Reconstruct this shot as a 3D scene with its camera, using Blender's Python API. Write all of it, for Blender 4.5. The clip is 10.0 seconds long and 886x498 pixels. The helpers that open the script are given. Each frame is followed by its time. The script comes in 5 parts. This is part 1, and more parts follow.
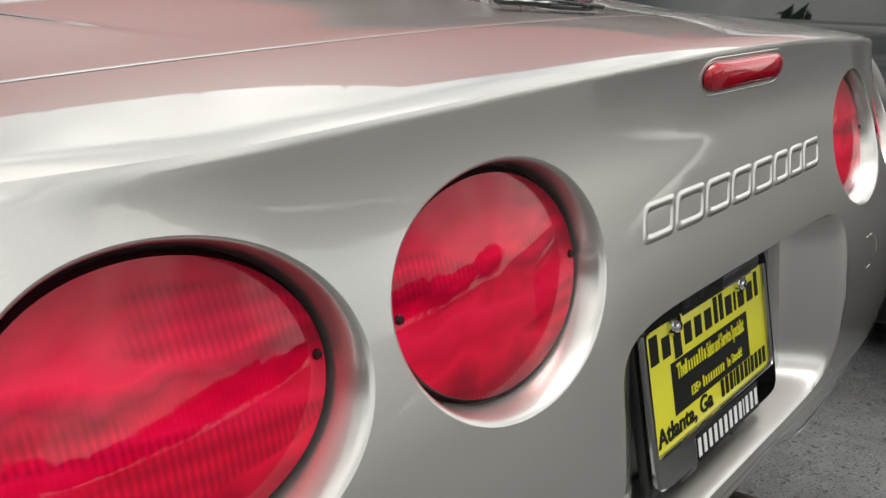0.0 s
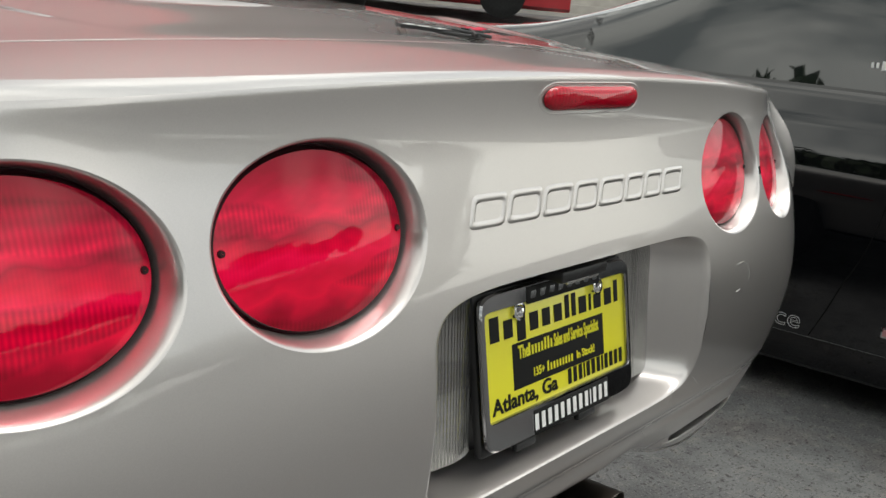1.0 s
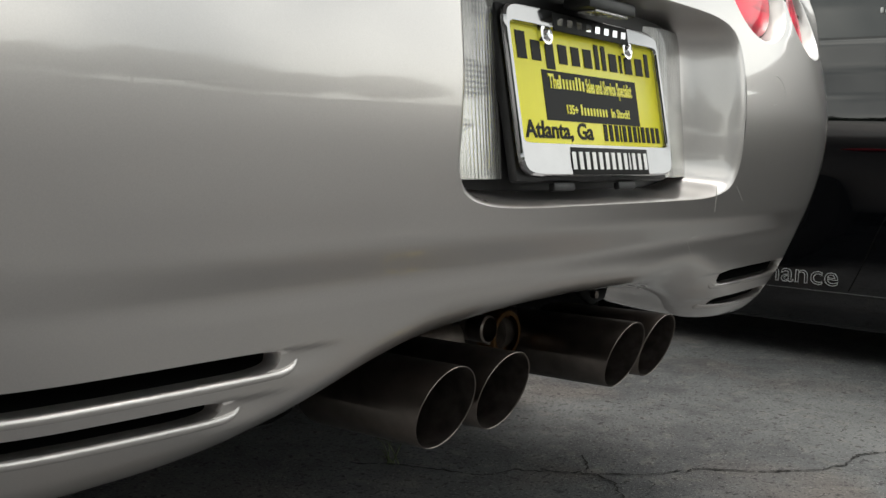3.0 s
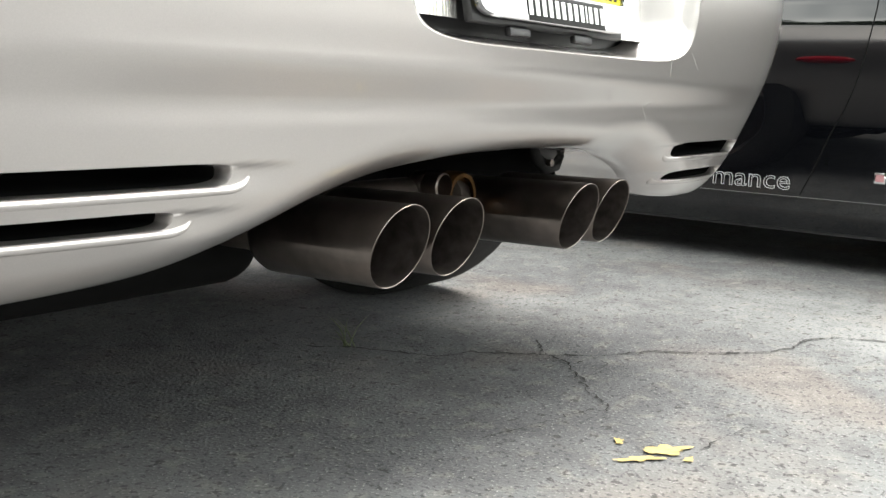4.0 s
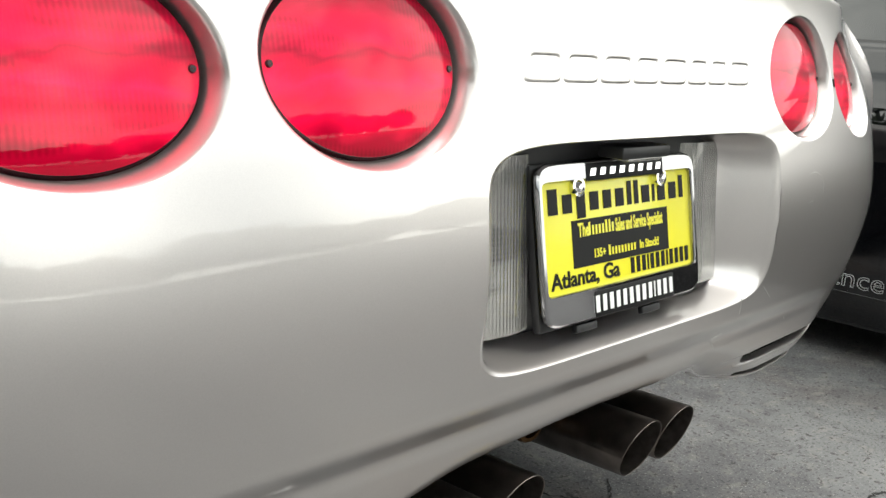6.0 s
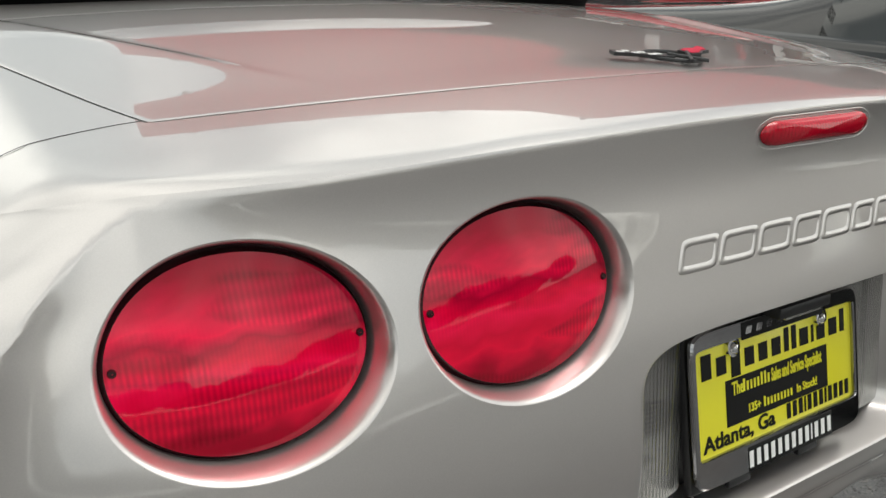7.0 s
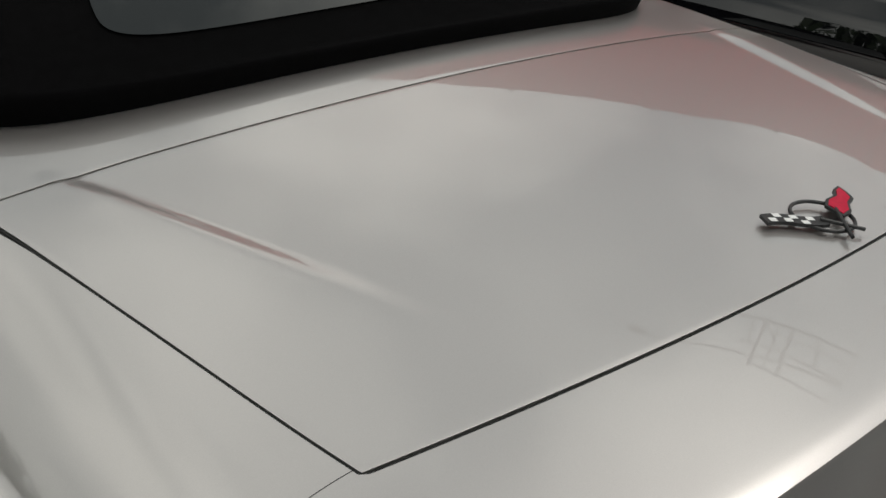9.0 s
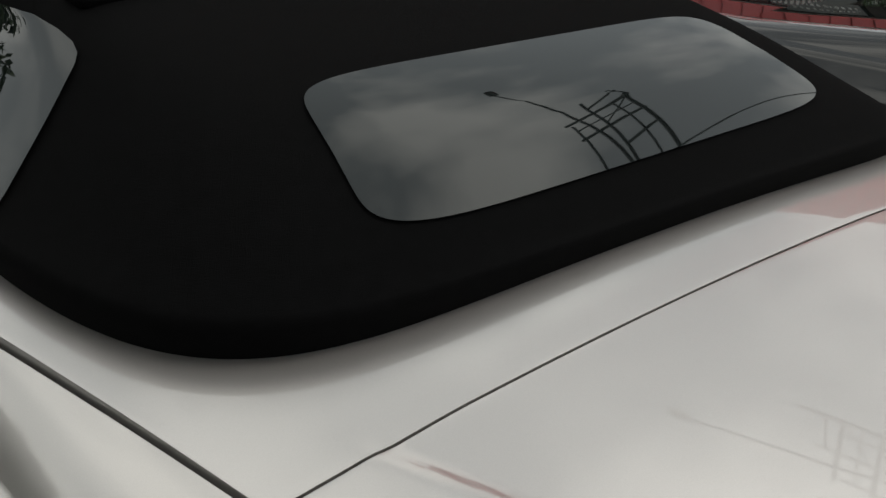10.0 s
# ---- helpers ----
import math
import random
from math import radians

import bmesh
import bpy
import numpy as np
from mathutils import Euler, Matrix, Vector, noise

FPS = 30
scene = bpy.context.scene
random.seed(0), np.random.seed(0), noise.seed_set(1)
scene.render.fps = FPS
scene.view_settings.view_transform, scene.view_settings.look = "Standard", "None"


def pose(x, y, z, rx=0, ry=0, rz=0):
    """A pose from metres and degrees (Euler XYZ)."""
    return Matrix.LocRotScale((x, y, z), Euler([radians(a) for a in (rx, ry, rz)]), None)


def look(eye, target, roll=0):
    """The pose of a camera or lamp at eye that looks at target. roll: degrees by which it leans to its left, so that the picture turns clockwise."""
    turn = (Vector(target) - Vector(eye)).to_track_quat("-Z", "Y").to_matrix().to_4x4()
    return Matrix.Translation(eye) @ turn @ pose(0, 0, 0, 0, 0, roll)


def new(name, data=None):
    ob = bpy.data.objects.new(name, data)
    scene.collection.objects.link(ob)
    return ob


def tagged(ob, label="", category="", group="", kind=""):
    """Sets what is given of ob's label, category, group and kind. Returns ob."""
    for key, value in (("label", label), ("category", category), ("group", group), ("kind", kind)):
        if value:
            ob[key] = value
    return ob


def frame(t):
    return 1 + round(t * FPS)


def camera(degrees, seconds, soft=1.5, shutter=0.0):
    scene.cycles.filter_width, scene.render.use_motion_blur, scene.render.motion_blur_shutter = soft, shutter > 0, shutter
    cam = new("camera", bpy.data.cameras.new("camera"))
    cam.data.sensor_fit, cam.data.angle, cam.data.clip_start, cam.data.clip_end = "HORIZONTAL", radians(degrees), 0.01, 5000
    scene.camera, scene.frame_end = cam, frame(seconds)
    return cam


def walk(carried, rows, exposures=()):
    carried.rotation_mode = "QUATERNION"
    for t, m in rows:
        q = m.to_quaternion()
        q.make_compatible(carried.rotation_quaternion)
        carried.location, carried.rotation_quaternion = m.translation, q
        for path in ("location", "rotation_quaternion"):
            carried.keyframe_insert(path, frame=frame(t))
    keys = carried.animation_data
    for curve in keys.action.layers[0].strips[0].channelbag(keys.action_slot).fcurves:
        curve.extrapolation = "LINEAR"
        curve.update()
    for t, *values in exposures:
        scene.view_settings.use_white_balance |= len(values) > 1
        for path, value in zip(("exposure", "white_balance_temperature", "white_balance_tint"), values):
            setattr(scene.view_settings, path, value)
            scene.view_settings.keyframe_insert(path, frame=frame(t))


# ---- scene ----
cam = camera(48.0, 10.0)
PATH = [
    (0, (-0.944, -0.325, 0.994), (0.609, 0.812, 0.448), 1.2),
    (0.5, (-0.972, -0.435, 0.974), (0.607, 0.662, 0.423), 4.1),
    (1, (-0.981, -0.541, 0.985), (0.567, 0.635, 0.516), 5.5),
    (1.5, (-0.991, -0.593, 0.919), (0.555, 0.644, 0.64), 3.2),
    (2, (-0.985, -0.603, 0.826), (0.572, 0.643, 0.672), 3.1),
    (2.5, (-0.976, -0.568, 0.689), (0.601, 0.653, 0.524), 2.1),
    (3, (-0.961, -0.544, 0.551), (0.596, 0.695, 0.348), 1.7),
    (4.3, (-0.964, -0.556, 0.452), (0.652, 0.574, 0.116), 2.2),
    (4.5, (-0.962, -0.555, 0.449), (0.671, 0.554, 0.127), 2.1),
    (5, (-0.971, -0.559, 0.535), (0.689, 0.502, 0.193), 2.2),
    (5.5, (-0.984, -0.57, 0.697), (0.615, 0.57, 0.315), 2.7),
    (6, (-0.977, -0.584, 0.827), (0.476, 0.72, 0.393), 4.2),
    (6.2, (-0.948, -0.55, 0.872), (0.464, 0.788, 0.406), 4.5),
    (7.3, (-0.976, -0.556, 1.106), (0.141, 0.995, 0.519), 0.08),
    (7.5, (-0.961, -0.568, 1.12), (0.091, 1.028, 0.532), -1.5),
    (8, (-0.952, -0.513, 1.176), (0.055, 1.087, 0.523), -1.74),
    (8.5, (-1.011, -0.387, 1.31), (0.093, 1.072, 0.502), -1.15),
    (8.7, (-1.019, -0.343, 1.381), (0.127, 1.042, 0.504), 0.48),
    (9, (-1.02, -0.216, 1.407), (0.232, 1.06, 0.51), 3.7),
    (9.2, (-1.013, -0.137, 1.384), (0.246, 1.168, 0.541), 4.19),
    (9.4, (-1.002, -0.021, 1.36), (0.257, 1.32, 0.576), 4.2),
    (9.5, (-0.988, 0.017, 1.376), (0.249, 1.377, 0.589), 4.2),
    (9.6, (-0.981, 0.053, 1.389), (0.24, 1.433, 0.61), 4.4),
    (9.8, (-0.982, 0.141, 1.437), (0.199, 1.535, 0.629), 3.8),
    (10, (-1.037, 0.269, 1.405), (0.215, 1.628, 0.652), 2.3),
]
walk(cam, [(t, look(e, g, r)) for t, e, g, r in PATH], exposures=[(0, 0.75), (0.5, 0.8), (1.0, 0.75), (2.0, 0.6), (2.5, 0.65), (3.0, 0.88), (3.2, 1.15), (4.3, 2.8), (5.2, 2.75), (5.6, 2.22), (6.0, 1.62), (6.3, 1.1), (7.4, 0.68), (8.0, 0.57), (8.5, 0.2), (9.0, -0.12), (9.5, -0.12), (10, 0.2)])

# world and sun: a bright overcast sky with broken cloud
SUN_EL, SUN_AZ = radians(62), radians(112)
world = bpy.data.worlds.new("sky")
scene.world = world
world.use_nodes = True
wn, wl = world.node_tree.nodes, world.node_tree.links
wbg = wn["Background"]
sky = wn.new("ShaderNodeTexSky")
sky.sky_type, sky.sun_disc, sky.sun_elevation, sky.sun_rotation = "NISHITA", False, SUN_EL, SUN_AZ
wco = wn.new("ShaderNodeTexCoord")
wno = wn.new("ShaderNodeTexNoise")
wno.inputs["Scale"].default_value, wno.inputs["Detail"].default_value = 3.4, 5.0
wra = wn.new("ShaderNodeValToRGB")
wra.color_ramp.elements[0].position, wra.color_ramp.elements[0].color = 0.41, (4.8, 5.1, 4.9, 1)
wra.color_ramp.elements[1].position, wra.color_ramp.elements[1].color = 0.60, (13.2, 13.2, 12.1, 1)
wmx = wn.new("ShaderNodeMix")
wmx.data_type = "RGBA"
wmx.inputs[0].default_value = 0.85
wl.new(wco.outputs["Generated"], wno.inputs["Vector"])
wl.new(wno.outputs["Fac"], wra.inputs["Fac"])
wl.new(sky.outputs[0], wmx.inputs[6])
wl.new(wra.outputs[0], wmx.inputs[7])
wl.new(wmx.outputs[2], wbg.inputs["Color"])
wbg.inputs["Strength"].default_value = 0.089
sun = new("sun", bpy.data.lights.new("sun", "SUN"))
sun.data.energy, sun.data.angle, sun.data.color = 1.0, radians(30), (1.0, 0.96, 0.9)
sun.matrix_world = look((0, 0, 0), (-math.sin(SUN_AZ) * math.cos(SUN_EL), -math.cos(SUN_AZ) * math.cos(SUN_EL), -math.sin(SUN_EL)))

# ---- materials ----


def material(name, color, rough=0.5, metal=0.0, coat=0.0, coat_rough=0.03, var=0.06, scale=12.0, bump=0.0, bump_scale=200.0, spec=0.5, detail=4.0, color2=None):
    m = bpy.data.materials.new(name)
    m.use_nodes = True
    n, l = m.node_tree.nodes, m.node_tree.links
    b = n["Principled BSDF"]
    b.inputs["Roughness"].default_value, b.inputs["Metallic"].default_value = rough, metal
    b.inputs["Coat Weight"].default_value, b.inputs["Coat Roughness"].default_value = coat, coat_rough
    b.inputs["Specular IOR Level"].default_value = spec
    co = n.new("ShaderNodeTexCoord")
    no = n.new("ShaderNodeTexNoise")
    no.inputs["Scale"].default_value, no.inputs["Detail"].default_value = scale, detail
    ra = n.new("ShaderNodeValToRGB")
    ra.color_ramp.elements[0].position, ra.color_ramp.elements[1].position = 0.3, 0.7
    c2 = color2 or [min(1.0, c * (1 + var)) for c in color]
    c1 = color if color2 else [c * (1 - var) for c in color]
    ra.color_ramp.elements[0].color, ra.color_ramp.elements[1].color = (*c1, 1), (*c2, 1)
    l.new(co.outputs["Object"], no.inputs["Vector"])
    l.new(no.outputs["Fac"], ra.inputs["Fac"])
    l.new(ra.outputs["Color"], b.inputs["Base Color"])
    if bump:
        nb = n.new("ShaderNodeTexNoise")
        nb.inputs["Scale"].default_value, nb.inputs["Detail"].default_value = bump_scale, 3.0
        bp = n.new("ShaderNodeBump")
        bp.inputs["Strength"].default_value, bp.inputs["Distance"].default_value = bump, 0.002
        l.new(co.outputs["Object"], nb.inputs["Vector"])
        l.new(nb.outputs["Fac"], bp.inputs["Height"])
        l.new(bp.outputs["Normal"], b.inputs["Normal"])
    return m


PAINT = material("pewter_paint", (0.585, 0.555, 0.54), 0.34, 0.88, 1.0, 0.02, 0.03, 900.0)
PAINT.node_tree.nodes["Principled BSDF"].inputs["Coat IOR"].default_value = 1.7
DARK_PAINT = material("dark_blue_paint", (0.0012, 0.0014, 0.0022), 0.4, 0.0, 1.0, 0.015, 0.1, 700.0, spec=0.03)
DARK_PAINT.node_tree.nodes["Principled BSDF"].inputs["Coat IOR"].default_value = 1.68
FABRIC = material("black_canvas", (0.0018, 0.0018, 0.002), 0.95, 0, 0, 0, 0.25, 60.0, 0.5, 900.0, 0.05)
RUBBER = material("rubber", (0.012, 0.012, 0.012), 0.8, 0, 0, 0, 0.3, 30.0, 0.3, 150.0, 0.3)
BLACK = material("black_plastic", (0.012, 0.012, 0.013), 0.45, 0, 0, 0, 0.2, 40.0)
FRAME_CHROME = material("frame_chrome", (0.36, 0.36, 0.37), 0.08, 1.0, 0, 0, 0.05, 20.0)
CHROME = material("chrome", (0.82, 0.82, 0.83), 0.06, 1.0, 0, 0, 0.03, 20.0)
STEEL = material("brushed_steel", (0.215, 0.186, 0.168), 0.30, 1.0, 0, 0, 0.18, 35.0, 0.03, 500.0)
MAROON = material("dark_lamp_bezel", (0.028, 0.002, 0.005), 0.25, 0, 0, 0, 0.2, 40.0)
UNDER = material("underbody_black", (0.005, 0.005, 0.005), 0.9, 0, 0, 0, 0.3, 20.0, spec=0.08)
SOOT_FILM = material("soot_film", (0.12, 0.102, 0.094), 0.42, 0.9, 0, 0, 0.35, 60.0)
SOOT = material("sooty_steel", (0.10, 0.085, 0.075), 0.5, 0.9, 0, 0, 0.4, 40.0)


def ribbed(name, rows, rough, rib, rib_scale, metal=0.0, across="X", bump=0.4):
    """A moulded lens: bands of tone up its height, fine ribs across, a smooth clear face over both. The bands paint in
    the chambers and reflector gleam behind it.
    """
    m = material(name, (0.5, 0.5, 0.5), rough, metal, 1.0, 0.015, spec=0.0)
    n, l = m.node_tree.nodes, m.node_tree.links
    b = n["Principled BSDF"]
    co = n.new("ShaderNodeTexCoord")
    sep = n.new("ShaderNodeSeparateXYZ")
    l.new(co.outputs["Generated"], sep.inputs[0])
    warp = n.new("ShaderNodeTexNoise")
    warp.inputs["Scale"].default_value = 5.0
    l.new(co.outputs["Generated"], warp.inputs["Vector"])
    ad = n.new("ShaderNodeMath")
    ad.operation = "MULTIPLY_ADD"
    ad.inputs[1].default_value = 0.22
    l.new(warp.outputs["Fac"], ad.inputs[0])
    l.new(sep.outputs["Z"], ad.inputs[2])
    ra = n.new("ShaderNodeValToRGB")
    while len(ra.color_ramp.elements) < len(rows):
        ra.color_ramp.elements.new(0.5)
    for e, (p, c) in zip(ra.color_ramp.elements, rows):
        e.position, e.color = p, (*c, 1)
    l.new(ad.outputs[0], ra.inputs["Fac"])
    wv = n.new("ShaderNodeTexWave")
    wv.bands_direction = across
    wv.inputs["Scale"].default_value, wv.inputs["Distortion"].default_value = rib_scale, 0.0
    l.new(co.outputs["Object"], wv.inputs["Vector"])
    mx = n.new("ShaderNodeMix")
    mx.data_type, mx.blend_type = "RGBA", "MULTIPLY"
    band = n.new("ShaderNodeMapRange")
    band.interpolation_type = "SMOOTHSTEP"
    band.inputs[1].default_value, band.inputs[2].default_value = 0.20, 0.02
    band.inputs[3].default_value, band.inputs[4].default_value = rib * 0.1, rib * 0.9
    away = n.new("ShaderNodeMath")
    away.operation = "SUBTRACT"
    away.inputs[1].default_value = 0.60
    l.new(ad.outputs[0], away.inputs[0])
    size = n.new("ShaderNodeMath")
    size.operation = "ABSOLUTE"
    l.new(away.outputs[0], size.inputs[0])
    l.new(size.outputs[0], band.inputs[0])
    l.new(band.outputs[0], mx.inputs[0])
    l.new(ra.outputs[0], mx.inputs[6])
    l.new(wv.outputs["Color"], mx.inputs[7])
    l.new(mx.outputs[2], b.inputs["Base Color"])
    bp = n.new("ShaderNodeBump")
    bp.inputs["Strength"].default_value, bp.inputs["Distance"].default_value = bump, 0.002
    l.new(wv.outputs["Fac"], bp.inputs["Height"])
    l.new(bp.outputs["Normal"], b.inputs["Normal"])
    return m


# bright and dark bands: moulded chambers plus reflector gleam put into the colour
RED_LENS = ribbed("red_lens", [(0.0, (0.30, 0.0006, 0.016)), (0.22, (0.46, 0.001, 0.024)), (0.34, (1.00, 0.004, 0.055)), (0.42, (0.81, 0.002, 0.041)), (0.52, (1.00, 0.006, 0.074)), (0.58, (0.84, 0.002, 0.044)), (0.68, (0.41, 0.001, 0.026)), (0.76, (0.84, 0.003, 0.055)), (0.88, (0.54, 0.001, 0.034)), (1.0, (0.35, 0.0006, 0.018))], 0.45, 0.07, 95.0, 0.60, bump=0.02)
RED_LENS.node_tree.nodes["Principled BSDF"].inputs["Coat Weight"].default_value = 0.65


def prism_patches(m, rib_scale, row_scale, depth):
    """Blocks of small prisms here and there behind the smooth face of a lens."""
    n, l = m.node_tree.nodes, m.node_tree.links
    base = n["Principled BSDF"].inputs["Base Color"]
    co = n.new("ShaderNodeTexCoord")
    mp = n.new("ShaderNodeMapping")
    mp.inputs["Scale"].default_value = (5.0, 5.0, 22.0)
    l.new(co.outputs["Object"], mp.inputs["Vector"])
    where = n.new("ShaderNodeTexNoise")
    where.inputs["Scale"].default_value, where.inputs["Detail"].default_value = 1.6, 0.5
    l.new(mp.outputs[0], where.inputs["Vector"])
    mask = n.new("ShaderNodeMapRange")
    mask.inputs[1].default_value, mask.inputs[2].default_value, mask.inputs[4].default_value = 0.56, 0.62, depth
    l.new(where.outputs["Fac"], mask.inputs[0])
    last = base.links[0].from_socket
    for way, scale in (("X", rib_scale), ("Z", row_scale)):
        wv = n.new("ShaderNodeTexWave")
        wv.bands_direction = way
        wv.inputs["Scale"].default_value, wv.inputs["Distortion"].default_value = scale, 0.3
        l.new(co.outputs["Object"], wv.inputs["Vector"])
        mx = n.new("ShaderNodeMix")
        mx.data_type, mx.blend_type = "RGBA", "MULTIPLY"
        l.new(mask.outputs[0], mx.inputs[0])
        l.new(last, mx.inputs[6])
        l.new(wv.outputs["Color"], mx.inputs[7])
        last = mx.outputs[2]
    l.new(last, base)


prism_patches(RED_LENS, 70.0, 24.0, 0.22)
RED_BRAKE = ribbed("red_brake_lens", [(0.0, (0.28, 0.002, 0.012)), (1.0, (0.5, 0.004, 0.02))], 0.25, 0.1, 60.0)
# brighter low, darker at the top: gleam painted into the clear lens
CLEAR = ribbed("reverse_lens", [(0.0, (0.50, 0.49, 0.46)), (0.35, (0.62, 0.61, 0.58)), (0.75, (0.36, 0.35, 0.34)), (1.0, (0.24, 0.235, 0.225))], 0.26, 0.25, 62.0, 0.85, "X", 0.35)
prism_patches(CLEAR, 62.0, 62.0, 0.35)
YELLOW = material("yellow_plate", (0.82, 0.76, 0.03), 0.35, 0, 0.3, 0.1, 0.03, 8.0)
INK = material("black_ink", (0.006, 0.006, 0.006), 0.5, 0, 0, 0, 0.1, 20.0, spec=0.2)
WHITE = material("white_print", (0.80, 0.80, 0.79), 0.45, 0, 0, 0, 0.04, 20.0)
GLASS = material("tinted_glass", (0.006, 0.008, 0.008), 0.015, 0.0, 0.0, 0.0, 0.1, 4.0, spec=0.6)
RED_PAINT = material("red_paint", (0.42, 0.012, 0.02), 0.3, 0.0, 1.0, 0.03, 0.06, 3.0)
RED_ROOF = material("red_metal_roof", (0.40, 0.040, 0.042), 0.4, 0.1, 0.2, 0.2, 0.12, 1.5)
STUCCO = material("white_stucco", (0.72, 0.71, 0.68), 0.9, 0, 0, 0, 0.06, 3.0, 0.4, 60.0)
FRAME_BROWN = material("bronze_window_frame", (0.035, 0.022, 0.018), 0.4, 0.4, 0, 0, 0.15, 5.0)
CONCRETE = material("concrete", (0.36, 0.34, 0.31), 0.9, 0, 0, 0, 0.14, 4.0, 0.4, 60.0)
LEAF = material("leaves", (0.035, 0.06, 0.018), 0.6, 0, 0, 0, 0.4, 6.0)
BARK = material("bark", (0.10, 0.075, 0.055), 0.9, 0, 0, 0, 0.3, 10.0, 0.6, 30.0)
FLOWER = material("pink_red_flowers", (0.55, 0.03, 0.07), 0.7, 0, 0, 0, 0.3, 12.0)
POT = material("planter_pot", (0.14, 0.115, 0.095), 0.7, 0, 0, 0, 0.2, 8.0)

# ---- mesh helpers ----


def mesh_from(name, verts, faces, smooth=True, normals=None):
    me = bpy.data.meshes.new(name)
    me.from_pydata([tuple(v) for v in verts], [], faces)
    me.update()
    if smooth:
        me.polygons.foreach_set("use_smooth", [True] * len(me.polygons))
    if normals is not None:
        me.normals_split_custom_set_from_vertices([tuple(v) for v in normals])
    return me


def add(name, me, mat, parent=None, label=""):
    if mat and not me.materials:
        me.materials.append(mat)
    ob = new(name, me)
    ob.parent = parent
    return tagged(ob, label=label)


def part(name, bm, mat, parent=None, label="", smooth=True):
    me = bpy.data.meshes.new(name)
    bm.normal_update()
    bm.to_mesh(me)
    bm.free()
    if smooth:
        me.polygons.foreach_set("use_smooth", [True] * len(me.polygons))
        me.set_sharp_from_angle(angle=radians(40))
    return add(name, me, mat, parent, label)


def thing(name, label, category, group="", at=(0, 0, 0)):
    ob = new(name)
    ob.location = at
    return tagged(ob, label, category, group)


def grid_faces(nu, nv, closed=False):
    return [(i * nv + j, ((i + 1) % nu) * nv + j, ((i + 1) % nu) * nv + j + 1, i * nv + j + 1) for i in range(nu if closed else nu - 1) for j in range(nv - 1)]


def sheet(name, fn, us, vs, mat, parent=None, label="", closed=False, sharp=None):
    """A smooth sheet from fn(u, v) -> point."""
    verts = [fn(u, v) for u in us for v in vs]
    me = mesh_from(name, verts, grid_faces(len(us), len(vs), closed))
    if sharp:
        me.set_sharp_from_angle(angle=radians(sharp))
    return add(name, me, mat, parent, label)


def bm_box(x0, x1, y0, y1, z0, z1, bevel=0.0, seg=2):
    bm = bmesh.new()
    bmesh.ops.create_cube(bm, size=1, matrix=Matrix.Translation(((x0 + x1) / 2, (y0 + y1) / 2, (z0 + z1) / 2)) @ Matrix.Diagonal((abs(x1 - x0), abs(y1 - y0), abs(z1 - z0), 1)))
    if bevel:
        bmesh.ops.bevel(bm, geom=bm.edges[:], offset=bevel, segments=seg, affect="EDGES", profile=0.5)
    return bm


def bm_lathe(profile, n=48, m=None):
    """Turns (radius, height) pairs round z."""
    bm = bmesh.new()
    rings = [[bm.verts.new((r * math.cos(2 * math.pi * k / n), r * math.sin(2 * math.pi * k / n), h)) for k in range(n)] for r, h in profile]
    for a, b in zip(rings, rings[1:]):
        for k in range(n):
            bm.faces.new((a[k], a[(k + 1) % n], b[(k + 1) % n], b[k]))
    if m is not None:
        bmesh.ops.transform(bm, matrix=m, verts=bm.verts)
    return bm


def bm_tube(points, radius, n=8, closed=False):
    bm = bmesh.new()
    pts = [Vector(p) for p in points]
    rings = []
    for i, p in enumerate(pts):
        a, b = (pts[i - 1], pts[(i + 1) % len(pts)]) if closed else (pts[max(0, i - 1)], pts[min(len(pts) - 1, i + 1)])
        d = (b - a).normalized()
        u = d.cross(Vector((0, 0, 1)) if abs(d.z) < 0.95 else Vector((1, 0, 0))).normalized()
        w = d.cross(u)
        r = radius[i] if isinstance(radius, (list, tuple)) else radius
        rings.append([bm.verts.new(p + r * (math.cos(2 * math.pi * k / n) * u + math.sin(2 * math.pi * k / n) * w)) for k in range(n)])
    for i in range(len(rings) if closed else len(rings) - 1):
        a, b = rings[i], rings[(i + 1) % len(rings)]
        for k in range(n):
            bm.faces.new((a[k], a[(k + 1) % n], b[(k + 1) % n], b[k]))
    if not closed:
        bm.faces.new(rings[0][::-1])
        bm.faces.new(rings[-1])
    bmesh.ops.recalc_face_normals(bm, faces=bm.faces[:])
    return bm


def lerp(a, b, t):
    return a + (b - a) * t


def step(a, b, x):
    t = min(1.0, max(0.0, (x - a) / (b - a)))
    return t * t * (3 - 2 * t)


def table(x, rows):
    """Smooth (cosine-free, monotone) look-up in rows of (x, value)."""
    if x <= rows[0][0]:
        return rows[0][1]
    for i in range(len(rows) - 1):
        (a, fa), (b, fb) = rows[i], rows[i + 1]
        if x <= b:
            h = b - a
            sa = (fb - rows[i - 1][1]) / (b - rows[i - 1][0]) if i > 0 else (fb - fa) / h
            sb = (rows[i + 2][1] - fa) / (rows[i + 2][0] - a) if i + 2 < len(rows) else (fb - fa) / h
            t = (x - a) / h
            return (2 * t**3 - 3 * t**2 + 1) * fa + (t**3 - 2 * t**2 + t) * h * sa + (3 * t**2 - 2 * t**3) * fb + (t**3 - t**2) * h * sb
    return rows[-1][1]


